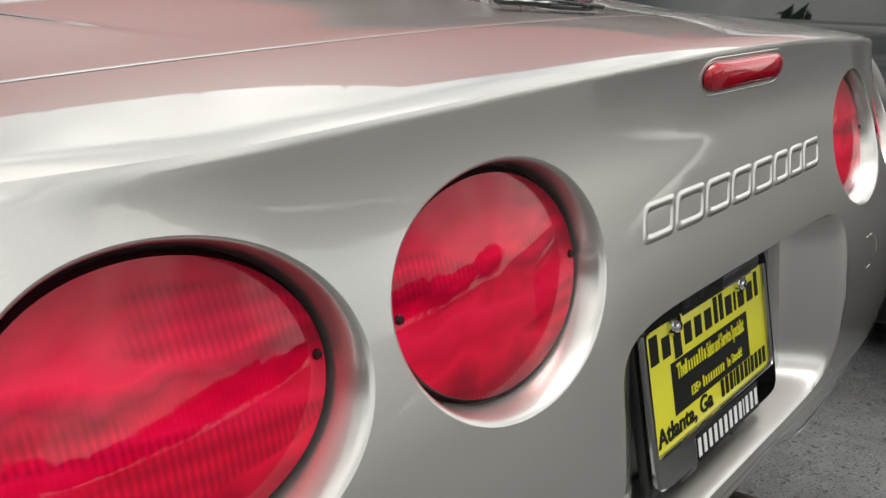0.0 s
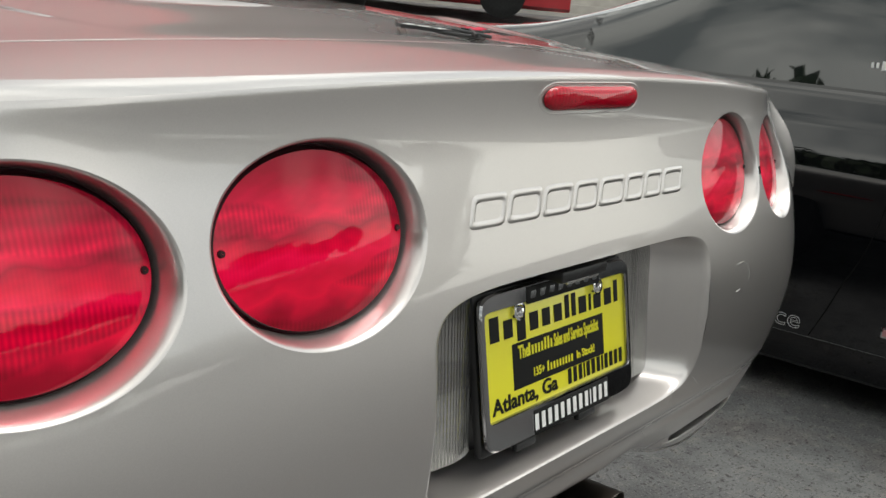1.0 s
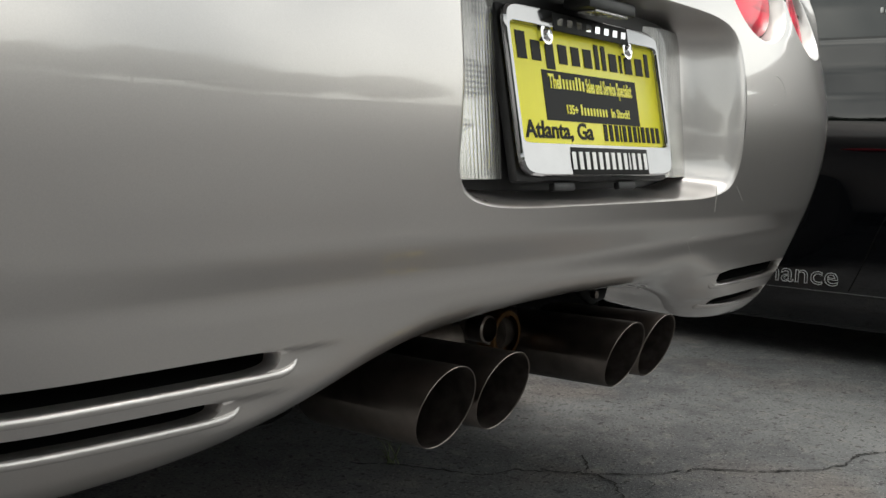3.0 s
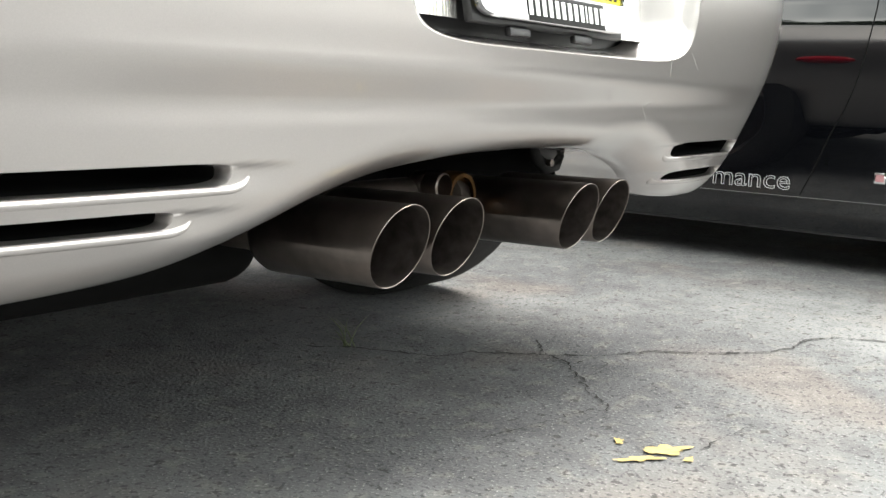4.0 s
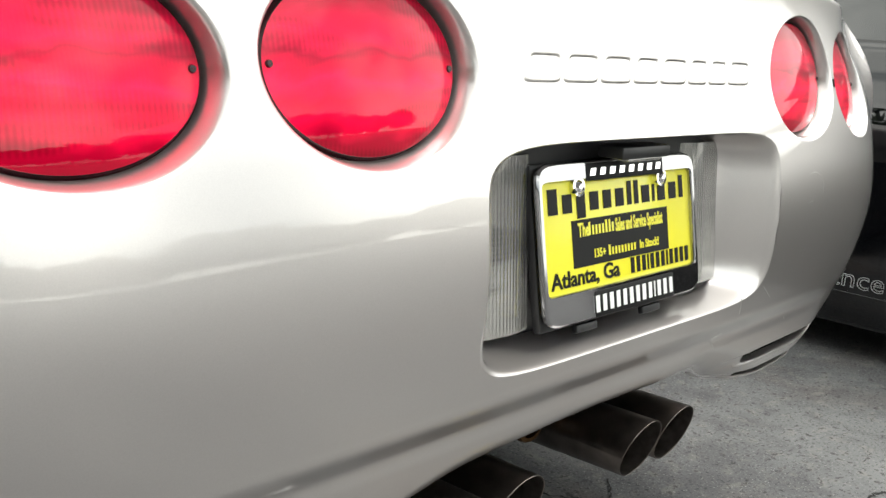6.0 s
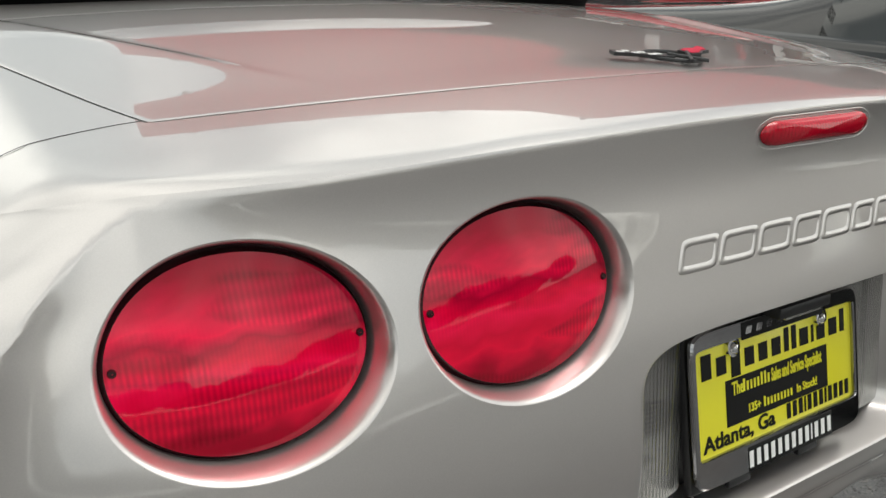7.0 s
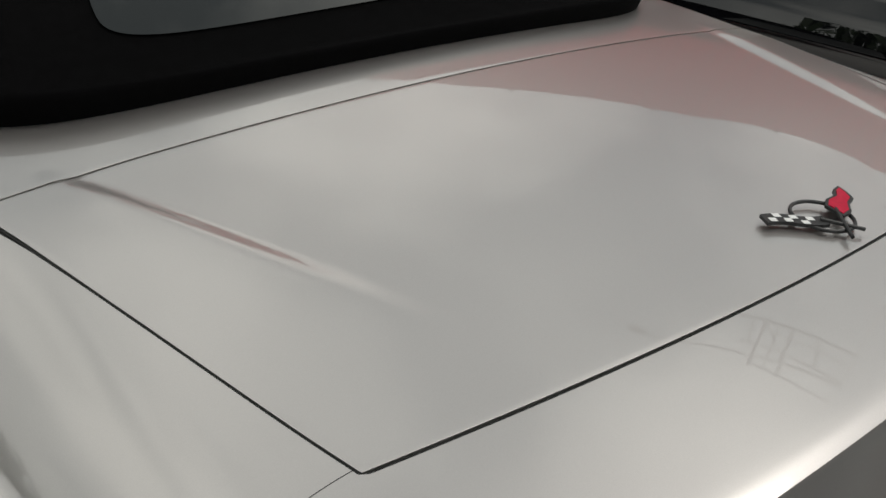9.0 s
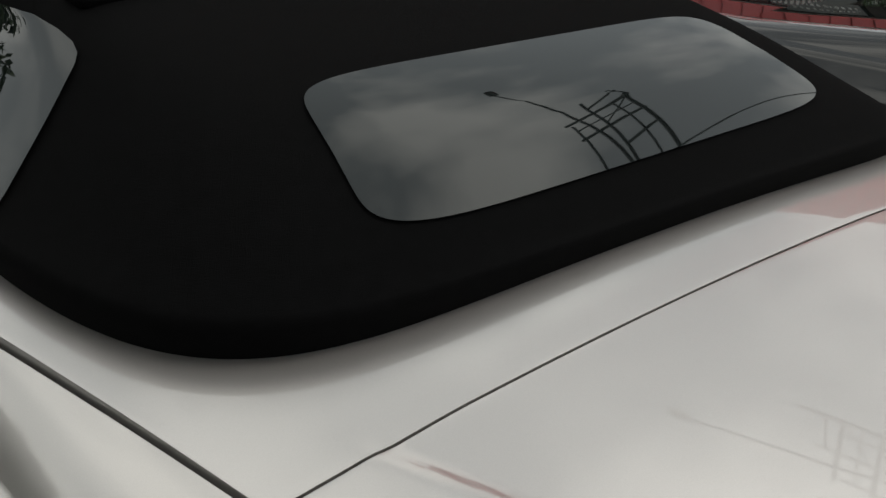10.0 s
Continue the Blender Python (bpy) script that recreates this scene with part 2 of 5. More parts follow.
# ---- the ground ----


def ground_z(x, y):
    """Level round the cars, rising gently towards the building."""
    d = 0.71 * (x + 1) + 0.70 * (y + 0.6)
    return 0.095 * max(0.0, min(d, 16.0) - 5.2) if d < 5.9 else 0.095 * (min(d, 16.0) - 5.2)


gx = [-400, -120, -40, -15] + list(np.arange(-10, 30.1, 0.8)) + [45, 120, 400]
ground_me = mesh_from("ground", [(x, y, ground_z(x, y)) for x in gx for y in gx], grid_faces(len(gx), len(gx)))
ASPHALT = material("asphalt", (0.100, 0.101, 0.104), 0.92, 0, 0, 0, 0.2, 9.0, 1.0, 190.0, 0.25, 8.0)


def asphalt_detail(m):
    """Stone speckle, brown stains and pale worn patches over the grey."""
    n, l = m.node_tree.nodes, m.node_tree.links
    b = n["Principled BSDF"]
    co = n.new("ShaderNodeTexCoord")
    last = b.inputs["Base Color"].links[0].from_socket
    for scale, lo, hi, colour, blend, amount in ((1.3, 0.42, 0.66, (0.205, 0.208, 0.206), "MIX", 0.8), (2.3, 0.53, 0.66, (0.165, 0.118, 0.090), "MIX", 0.32), (14.0, 0.50, 0.68, (0.062, 0.061, 0.064), "MIX", 0.4), (26.0, 0.54, 0.66, (0.25, 0.235, 0.21), "MIX", 0.3), (52.0, 0.61, 0.65, (0.030, 0.028, 0.028), "MIX", 0.7), (130.0, 0.57, 0.62, (0.030, 0.030, 0.032), "MIX", 0.6), (190.0, 0.60, 0.68, (0.34, 0.335, 0.32), "MIX", 0.55)):
        no = n.new("ShaderNodeTexNoise")
        no.inputs["Scale"].default_value, no.inputs["Detail"].default_value = scale, 5.0
        l.new(co.outputs["Object"], no.inputs["Vector"])
        mr = n.new("ShaderNodeMapRange")
        mr.inputs[1].default_value, mr.inputs[2].default_value, mr.inputs[4].default_value = lo, hi, amount
        l.new(no.outputs["Fac"], mr.inputs[0])
        mx = n.new("ShaderNodeMix")
        mx.data_type, mx.blend_type = "RGBA", blend
        l.new(mr.outputs[0], mx.inputs[0])
        l.new(last, mx.inputs[6])
        mx.inputs[7].default_value = (*colour, 1)
        last = mx.outputs[2]
    l.new(last, b.inputs["Base Color"])


asphalt_detail(ASPHALT)
ground = tagged(add("ground", ground_me, ASPHALT), "worn grey asphalt with cracks and paint flecks", "ground", kind="structure")

# ---- the silver roadster: its outer skin ----
car = thing("sports_car", "pewter silver convertible sports car with a raised black soft top", "car")

# the outline of the body from above: a rounded rear end between straight flanks
HALF, REAR_N, MID_Y, REACH = 0.920, 5.8, 0.50, 0.512
OUT = []
for k in range(0, 1201):
    a = math.pi / 2 * k / 1200
    cx, cy = math.sin(a), math.cos(a)
    OUT.append((HALF * cx ** (2 / REAR_N), MID_Y - REACH * cy ** (2 / REAR_N)))
OUT = [p for i, p in enumerate(OUT) if i == 0 or p[0] > 1e-6]
OUT = [OUT[0]] + [(OUT[1][0] * f, OUT[1][1]) for f in (0.25, 0.5, 0.75)] + OUT[1:]
OUT += [(lerp(HALF, 0.93, step(0.5, 1.2, y)), y) for y in np.arange(0.52, 4.0, 0.02)]
ARC = [0.0]
for p, q in zip(OUT, OUT[1:]):
    ARC.append(ARC[-1] + math.hypot(q[0] - p[0], q[1] - p[1]))
ARC_A, OUT_X, OUT_Y = np.array(ARC), np.array([p[0] for p in OUT]), np.array([p[1] for p in OUT])


def outline(s):
    """Point and inward normal of the outline, s metres along it from the middle of the rear."""
    a = abs(s)
    x, y = np.interp(a, ARC_A, OUT_X), np.interp(a, ARC_A, OUT_Y)
    x0, y0 = np.interp(max(0, a - 0.012), ARC_A, OUT_X), np.interp(max(0, a - 0.012), ARC_A, OUT_Y)
    x1, y1 = np.interp(a + 0.012, ARC_A, OUT_X), np.interp(a + 0.012, ARC_A, OUT_Y)
    dx, dy = x1 - x0, y1 - y0
    d = math.hypot(dx, dy)
    g = 1 if s >= 0 else -1
    if a < 0.012:
        return 0.0 if a == 0 else g * x, y, 0.0, 1.0
    return g * x, y, -g * dy / d, dx / d


def arc_at(x):
    """The arc length at which the outline has this x."""
    return math.copysign(float(np.interp(abs(x), OUT_X[:1150], ARC_A[:1150])), x)


def deck(x, y):
    """Height of the rear deck."""
    z = table(y, [(-0.05, 0.926), (0.03, 0.934), (0.16, 0.947), (0.3, 0.955), (0.5, 0.970), (0.75, 0.984), (1.0, 0.992), (2.3, 1.0)])
    b = table(y, [(0.0, 0.072), (0.23, 0.072), (0.5, 0.064), (0.75, 0.053), (1.1, 0.045)])
    z -= b * x * x + 0.2 * max(0.0, abs(x) - 0.70) ** 2
    # a soft crease runs in from either front corner of the lid and dies out towards its middle
    ax, ay, bx, by = 0.617, 0.762, 0.43, 0.235
    dx, dy = bx - ax, by - ay
    n = math.hypot(dx, dy)
    along = ((abs(x) - ax) * dx + (y - ay) * dy) / (n * n)
    off = ((abs(x) - ax) * dy - (y - ay) * dx) / n
    fade = step(-0.15, 0.10, along) * (1 - step(0.25, 1.0, along))
    return z + 0.0065 * fade * step(0.014, -0.014, off) * (1 - step(0.0, 0.20, -off))


def ridge_inset(x):
    """How far the ridge lies inside the outline: the panel under it leans forward towards the corners."""
    return 0.020 + 0.085 * min(abs(x), 0.74) ** 2


# how far the shoulder lies under the deck, along the outline
FALL = [(0.0, 0.0035), (0.6, 0.004), (0.75, 0.0065), (0.85, 0.013), (0.95, 0.022), (1.05, 0.032), (1.2, 0.045), (1.4, 0.057), (1.6, 0.060), (2.0, 0.060)]


def shoulder(s):
    """Inset and height of the shoulder line: a sharp ridge over the rear, a soft haunch along the flanks."""
    x, y, nx, ny = outline(s)
    side = step(0.58, 0.92, abs(s))
    inset = lerp(ridge_inset(x), 0.095, side)
    px, py = x + nx * inset, y + ny * inset
    return inset, deck(px, py) - table(abs(s), FALL), side


REAR_PROFILE = [(0.20, 0.13), (0.30, 0.078), (0.34, 0.049), (0.38, 0.032), (0.42, 0.0205), (0.436, 0.0180), (0.443, 0.0152), (0.467, -0.0030), (0.474, -0.0062), (0.484, -0.008), (0.51, -0.013), (0.56, -0.0195), (0.61, -0.0220), (0.66, -0.0195), (0.72, -0.011), (0.78, -0.001), (0.83, 0.006), (0.87, 0.011), (0.90, 0.015), (0.93, 0.020)]
CORNER_PROFILE = [(0.20, 0.13), (0.30, 0.080), (0.34, 0.052), (0.38, 0.031), (0.42, 0.015), (0.46, 0.002), (0.50, -0.008), (0.56, -0.0180), (0.61, -0.0220), (0.66, -0.0195), (0.72, -0.011), (0.78, -0.001), (0.83, 0.006), (0.87, 0.011), (0.90, 0.015), (0.93, 0.020)]
SIDE_PROFILE = [(0.20, 0.26), (0.28, 0.190), (0.34, 0.132), (0.40, 0.082), (0.46, 0.038), (0.52, 0.008), (0.6, -0.010), (0.7, -0.017), (0.8, -0.018), (0.95, -0.012)]
HAUNCH = [(0.0, 0.085), (0.015, 0.064), (0.035, 0.043), (0.06, 0.026), (0.10, 0.010), (0.16, 0.002), (0.22, 0.0)]

# vent slots as (height, inner end, outer end, half height), for either corner
SLOTS = {-1: ((0.3845, 0.446, 0.730, 0.0098), (0.3515, 0.492, 0.715, 0.0082)), 1: ((0.3775, 0.385, 0.690, 0.0115), (0.3365, 0.428, 0.690, 0.0090))}


def bottom(s):
    x = abs(outline(s)[0])
    sill = step(1.35, 1.75, abs(s))
    return lerp(1.0, 0.56, sill) * table(x, [(0.0, 0.390), (0.12, 0.387), (0.2, 0.379), (0.27, 0.367), (0.33, 0.350), (0.38, 0.330), (0.42, 0.314), (0.47, 0.301), (0.55, 0.294), (0.65, 0.289), (0.75, 0.285), (0.9, 0.275)])


def skin(s, z):
    """A point of the bumper cover or flank, by arc length and height."""
    x, y, nx, ny = outline(s)
    inset, top, side = shoulder(s)
    flank = step(0.62, 1.0, abs(s))
    rear = lerp(table(z, REAR_PROFILE), table(z, CORNER_PROFILE), step(0.48, 0.76, abs(s)))
    base, crown = lerp(rear, table(z, SIDE_PROFILE), flank), lerp(table(top, REAR_PROFILE), table(top, SIDE_PROFILE), flank)
    e = top - z
    d = base + (inset - crown) * lerp(max(0.0, 1 - e / 0.19) ** 1.6, table(e, HAUNCH) / 0.085, side)
    # the cove under the ridge, which turns down round the corner and dies out
    dx, dz, rad = 0.868 - abs(s), top - 0.004 - z, 0.17
    below = rad - math.hypot(rad - dx, rad - dz) if dx < rad and dz < rad else min(dx, dz)
    if below > 0:
        f = 1 - (1 - min(1.0, below / 0.075)) ** 2.2
        d += (0.010 + 0.18 * max(0.0, ridge_inset(x) - 0.02) + 0.006 * step(0.6, 0.85, abs(s))) * f * (1 - step(0.05, 0.36, dz))
    # the cover dips before the inner end of each vent
    for z0, x0, x1, h in SLOTS[-1 if s < 0 else 1]:
        w = z0 + h * 0.9 - z
        if 0 < w < 0.03 and x0 - 0.08 < abs(s) < x0 + 0.04:
            d += 0.0042 * step(x0 - 0.075, x0 - 0.012, abs(s)) * (1 - step(x0, x0 + 0.04, abs(s))) * step(0.0, 0.005, w) * (1 - step(0.006, 0.028, w))
    # the lower edge rolls under, most softly over the exhausts
    e = z - bottom(s)
    roll = 0.03 + (0.012 if s < 0 else 0.03) * step(0.12, 0.27, abs(s)) * (1 - step(0.40, 0.55, abs(s)))
    if e < roll:
        d += roll * (1 - math.sqrt(max(0.0, 1 - ((roll - e) / roll) ** 2)))
    return Vector((x + nx * d, y + ny * d, z))


def skin_normal(s, z):
    a, b = skin(s + 0.002, z) - skin(s - 0.002, z), skin(s, z + 0.002) - skin(s, z - 0.002)
    n = a.cross(b)
    return n.normalized()


# openings in the cover, as (arc centre, height, half width, half height, power)
LAMPS = [(arc_at(x), z, a, b) for x, z, a, b in ((-0.413, 0.792, 0.1180, 0.0840), (-0.666, 0.786, 0.115, 0.0808), (0.410, 0.793, 0.117, 0.0855), (0.638, 0.785, 0.102, 0.081))]
PLATE_HOLE = (0.005, 0.611, 0.304, 0.1150)
BRAKE = (0.0, 0.905, 0.100, 0.0130)


def ellipse(c, s, z, n=2.0):
    return (abs(s - c[0]) / c[2]) ** n + (abs(z - c[1]) / c[3]) ** n - 1


def opening(s, z):
    v = min(ellipse(c, s, z) for c in LAMPS)
    return min(v, ellipse(PLATE_HOLE, s, z, 7.0), slot(s, z))


def slot(s, z):
    """The two vent slots low at either corner."""
    best = 9.0
    for z0, x0, x1, h in SLOTS[-1 if s < 0 else 1]:
        cx, hw = (x0 + x1) / 2, (x1 - x0) / 2
        best = min(best, (abs(abs(s) - cx) / hw) ** 8 + (abs(z - z0) / h) ** 4 - 1)
    return best


FLANK_S = list(np.arange(0.912, 1.5, 0.012)) + list(np.arange(1.5, 2.55, 0.04)) + [3.0, 3.6, 4.2]


def build_cover():
    ss = list(np.arange(-0.90, 0.9001, 0.006))
    ss = [-v for v in FLANK_S[::-1]] + ss + FLANK_S
    low, high = 42, 84
    nrow = low + high + 1
    sz = np.zeros((len(ss), nrow, 2))
    for i, s in enumerate(ss):
        b, top = bottom(s), shoulder(s)[1]
        for j in range(nrow):
            z = lerp(b, 0.44, j / low) if j < low else lerp(0.44, top, (j - low) / high)
            sz[i, j] = (s, z)
    val = np.zeros((len(ss), nrow))
    for i in range(len(ss)):
        for j in range(nrow):
            val[i, j] = opening(*sz[i, j])
    # draw the nearest grid points onto the rims of the openings
    move = {}
    for i in range(len(ss)):
        for j in range(nrow):
            for di, dj in ((1, 0), (0, 1)):
                k, m = i + di, j + dj
                if k >= len(ss) or m >= nrow or val[i, j] * val[k, m] >= 0:
                    continue
                p, q = sz[i, j].copy(), sz[k, m].copy()
                fp, lo, hi = val[i, j], 0.0, 1.0
                for _ in range(14):
                    mid = (lo + hi) / 2
                    if opening(*(p + (q - p) * mid)) * fp > 0:
                        lo = mid
                    else:
                        hi = mid
                key, t = ((i, j), lo) if lo < 0.5 else ((k, m), 1 - lo)
                if key not in move or t < move[key][0]:
                    move[key] = (t, p + (q - p) * lo)
    for (i, j), (_, p) in move.items():
        sz[i, j], val[i, j] = p, 0.0
    verts, normals, faces, number = [], [], [], {}

    def vert(i, j):
        if (i, j) not in number:
            number[(i, j)] = len(verts)
            verts.append(skin(*sz[i, j]))
            normals.append(skin_normal(*sz[i, j]))
        return number[(i, j)]

    for i in range(len(ss) - 1):
        for j in range(nrow - 1):
            q = [(i, j), (i + 1, j), (i + 1, j + 1), (i, j + 1)]
            v = [val[a] for a in q]
            if max(v) <= 0:
                continue
            if min(v) < 0:
                q = [a for a, w in zip(q, v) if w >= 0]
                if len(q) < 3:
                    continue
            faces.append([vert(*a) for a in q])
    return mesh_from("bumper_cover", verts, faces, normals=normals)


add("bumper_cover", build_cover(), PAINT, car, "smooth pewter silver rear bumper cover")


def flange(s, v):
    """The lower edge of the cover runs on forward, under the car."""
    p = skin(s, bottom(s))
    return p + Vector((0, 0.11 * v, 0.006 * v * v))


sheet("cover_flange", flange, list(np.arange(-0.80, 0.801, 0.01)), [0, 0.1, 0.35, 0.7, 1.0], PAINT, car)


def rim_patch(name, contour, depths, mat, parent, axis, label=""):
    """A recess: contour(t, k) -> (s, z) for scale step k, sunk along axis by depth."""
    n = 120
    rows = len(depths)
    verts = []
    for i in range(n):
        t = 2 * math.pi * i / n
        for k, (scale, dep) in enumerate(depths):
            s, z = contour(t, scale)
            verts.append(skin(s, z) + axis * dep)
    me = mesh_from(name, verts, grid_faces(n, rows, True))
    return add(name, me, mat, parent, label)


LAMP_STEPS = [(1.0, 0.0), (0.988, 0.0005), (0.972, 0.0020), (0.956, 0.0050), (0.940, 0.0095), (0.926, 0.0145), (0.913, 0.020), (0.902, 0.028), (0.895, 0.045)]


def tail_lamp(c, label):
    s0, z0, a, b = c
    n = -skin_normal(s0, z0)
    axis = Vector((n.x * 0.6, n.y, n.z * 0.2)).normalized()
    rim_patch("lamp_recess", lambda t, k: (s0 + a * k * math.cos(t), z0 + b * k * math.sin(t)), LAMP_STEPS, PAINT, car, axis)
    mid = skin(s0, z0) + axis * ((0.019 if s0 > -0.5 else 0.023) if s0 < 0 else 0.020)
    push = mid - skin(s0, z0)
    axis = (axis + Vector((0, 0, -0.11))).normalized()
    u = Vector((1, 0, 0)) - axis * axis.x
    u.normalize()
    w = axis.cross(u)
    w = w if w.z > 0 else -w
    k = 0.905 if s0 < 0 else 0.92
    A, B = a * k, b * k

    def dome(t, r):
        flat = mid + u * (A * r * math.cos(t)) + w * (B * r * math.sin(t))
        p = flat.lerp(skin(s0 + A * r * math.cos(t), z0 + B * r * math.sin(t)) + push, 0.6)
        return p - axis * (0.008 * (1 - r * r) - 0.006 * step(0.955, 0.995, r))

    ts = [2 * math.pi * k / 72 for k in range(72)]
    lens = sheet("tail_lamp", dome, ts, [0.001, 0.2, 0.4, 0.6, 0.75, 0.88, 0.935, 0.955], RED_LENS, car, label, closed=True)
    sheet("bezel", dome, ts, [0.955, 0.965, 0.975, 0.985, 1.0, 1.02], MAROON, lens, "dark maroon lamp bezel", closed=True)
    for g in (-1, 1):
        p = dome(0.0 if g > 0 else math.pi, 0.90)
        q = axis.to_track_quat("Z", "Y").to_matrix().to_4x4()
        part("screw", bm_lathe([(0.0005, -0.002), (0.0026, -0.002), (0.0034, 0.0), (0.0034, 0.004)], 12, Matrix.Translation(p) @ q), MAROON, lens, "small black screw")


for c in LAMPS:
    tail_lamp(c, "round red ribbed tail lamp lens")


def rounded(t, hw, hh):
    """A rounded rectangle by angle, as a superellipse."""
    n = 7.0
    c, s = math.cos(t), math.sin(t)
    return hw * math.copysign(abs(c) ** (2 / n), c), hh * math.copysign(abs(s) ** (2 / n), s)


HOLE_STEPS = [(0.0, 0.0), (0.003, 0.001), (0.007, 0.004), (0.011, 0.009), (0.016, 0.018), (0.024, 0.032), (0.036, 0.050), (0.046, 0.062), (0.052, 0.066)]


def hole_contour(t, k):
    x, z = rounded(t, PLATE_HOLE[2] - k * 1.15, PLATE_HOLE[3])
    z -= k * (0.22 if z > 0 else -0.24) * min(1.0, abs(z) / 0.09)
    return PLATE_HOLE[0] + x, PLATE_HOLE[1] + z


rim_patch("plate_recess", hole_contour, HOLE_STEPS, PAINT, car, Vector((0, 1, 0)))
part("recess_back", bm_box(-0.27, 0.275, 0.045, 0.053, 0.505, 0.722), BLACK, car, "black plastic back of the plate recess")

# the ring of bodywork between the shoulder and the trunk lid, and the lid itself
LID_BACK = lambda x: 0.165 + 0.165 * x * x
LID_FRONT = lambda x: 0.788 - 0.014 * x * x - 0.004 * step(0.50, 0.64, abs(x))
LID_SIDE = lambda y: 0.645 + 0.150 * (min(y, 1.8) - 0.22)


def lid_edge(s):
    """The inner edge of the body ring for the arc length s."""
    a = abs(s)
    x, y, nx, ny = outline(a)
    corner = 0.92
    if a < corner:
        f = a / corner
        q = 0.646 * f
        return math.copysign(q, s), LID_BACK(q)
    yy = LID_BACK(0.646) + (a - corner) * 1.0
    return math.copysign(LID_SIDE(yy), s), yy


def ring(s, k):
    inset, top, side = shoulder(s)
    x, y, nx, ny = outline(s)
    p = Vector((x + nx * inset, y + ny * inset, top))
    ex, ey = lid_edge(s)
    if k > 1.5:
        return Vector((ex, ey, deck(ex, ey) - 0.016))
    q = Vector((lerp(p.x, ex, k), lerp(p.y, ey, k), 0))
    z = deck(q.x, q.y)
    drop = deck(p.x, p.y) - top
    a, b = skin(s, top), skin(s, top - 0.003)
    lean = math.hypot(a.x - b.x, a.y - b.y) / 0.003
    r = 2 * drop * lerp(4.0, lean, step(0.60, 0.80, abs(s)))
    d = (q - Vector((p.x, p.y, 0))).length
    q.z = z - drop * max(0.0, 1 - d / r) ** 2
    return q


ring_ss = [-v for v in FLANK_S[::-1]] + list(np.arange(-0.90, 0.9001, 0.012)) + FLANK_S
sheet("rear_deck", ring, ring_ss, [0, 0.008, 0.016, 0.03, 0.045, 0.065, 0.09, 0.13, 0.2, 0.3, 0.45, 0.6, 0.75, 0.88, 0.96, 0.99, 1.0, 2.0], PAINT, car, "pewter silver deck and rear fenders", sharp=50)


def lid_point(u, v, gap=0.0035, fall=0.0):
    """u across from -1 to 1, v from the rear edge to the front one."""
    y = lerp(LID_BACK(0.645 * u) + gap + 0.001, LID_FRONT(0.7 * u) - gap + 0.0012, v)
    x = u * (LID_SIDE(y) - gap)
    return Vector((x, y, deck(x, y) - fall))


def lid_sheet(name, lo, label):
    us = [-1.0, -1.0, -0.998, -0.99] + list(np.linspace(-0.97, 0.97, 151)) + [0.99, 0.998, 1.0, 1.0]
    vs = [0.0, 0.0, 0.004, 0.012] + list(np.linspace(0.03, 0.97, 91)) + [0.988, 0.996, 1.0, 1.0]
    verts = []
    for i, u in enumerate(us):
        for j, v in enumerate(vs):
            edge = i in (0, len(us) - 1) or j in (0, len(vs) - 1)
            near = i in (1, len(us) - 2) or j in (1, len(vs) - 2)
            verts.append(lo(u, v, 0.016 if edge else 0.0003 if near else 0.0))
    me = mesh_from(name, verts, grid_faces(len(us), len(vs)))
    me.set_sharp_from_angle(angle=radians(50))
    return add(name, me, PAINT, car, label)


lid_sheet("trunk_lid", lambda u, v, f: lid_point(u, v, 0.0035, f), "closed pewter silver trunk lid")


def strip_points():
    """A line down in the gap round the rear and sides of the lid."""
    side = [(LID_SIDE(y) - 0.0018, y) for y in np.arange(LID_FRONT(0.64), LID_BACK(0.63), -0.02)]
    back = [(x, LID_BACK(x) + 0.0018) for x in np.arange(0.64, -0.641, -0.02)]
    return side + back + [(-x, y) for x, y in side[::-1]]


# a black strip stands in for the shade down in the gap
part("gap_fill", bm_tube([(x, y, deck(x, y) - 0.0036) for x, y in strip_points()], 0.0027, 6), RUBBER, car, "black strip standing in for the shade in the lid gap")


def tonneau(u, v, f):
    y = lerp(LID_FRONT(0.7 * u) + 0.0012, 1.75, v)
    x = u * (LID_SIDE(y) - 0.0035)
    return Vector((x, y, deck(x, y) - f))


lid_sheet("tonneau_panel", tonneau, "pewter silver panel under the soft top")
part("trunk_well", bm_box(-0.66, 0.66, 0.13, 1.8, 0.78, 0.82), BLACK, car, "dark space under the panels")

# ---- soft top ----


TOP_N = 7.5
TOP_HALF = [(0, 0.740), (0.06, 0.746), (0.12, 0.733), (0.2, 0.702), (0.6, 0.60), (1.0, 0.55)]
TOP_BACK = [(0, 0.908), (0.06, 0.900), (0.12, 0.912), (0.2, 0.948), (0.6, 1.18), (1.0, 1.52)]
TOP_Z = [(0.12, 1.012), (0.2, 1.036), (0.6, 1.135), (1.0, 1.215)]


def top_ring(t, k):
    """Soft top: rings from the hem (k 0) to the roof (k 1)."""
    hw, back = table(k, TOP_HALF), table(k, TOP_BACK)
    c, s = math.cos(t), math.sin(t)
    x = hw * math.copysign(abs(c) ** (2 / TOP_N), c)
    y = 2.05 + (2.05 - back) * math.copysign(abs(s) ** (2 / TOP_N), s)
    zd = deck(x, min(y, 1.6))
    z = lerp(zd - 0.004 + 0.5 * k, table(k, TOP_Z), step(0.0, 0.16, k))
    return Vector((x, y, z))


ts = [2 * math.pi * i / 200 for i in range(200)]
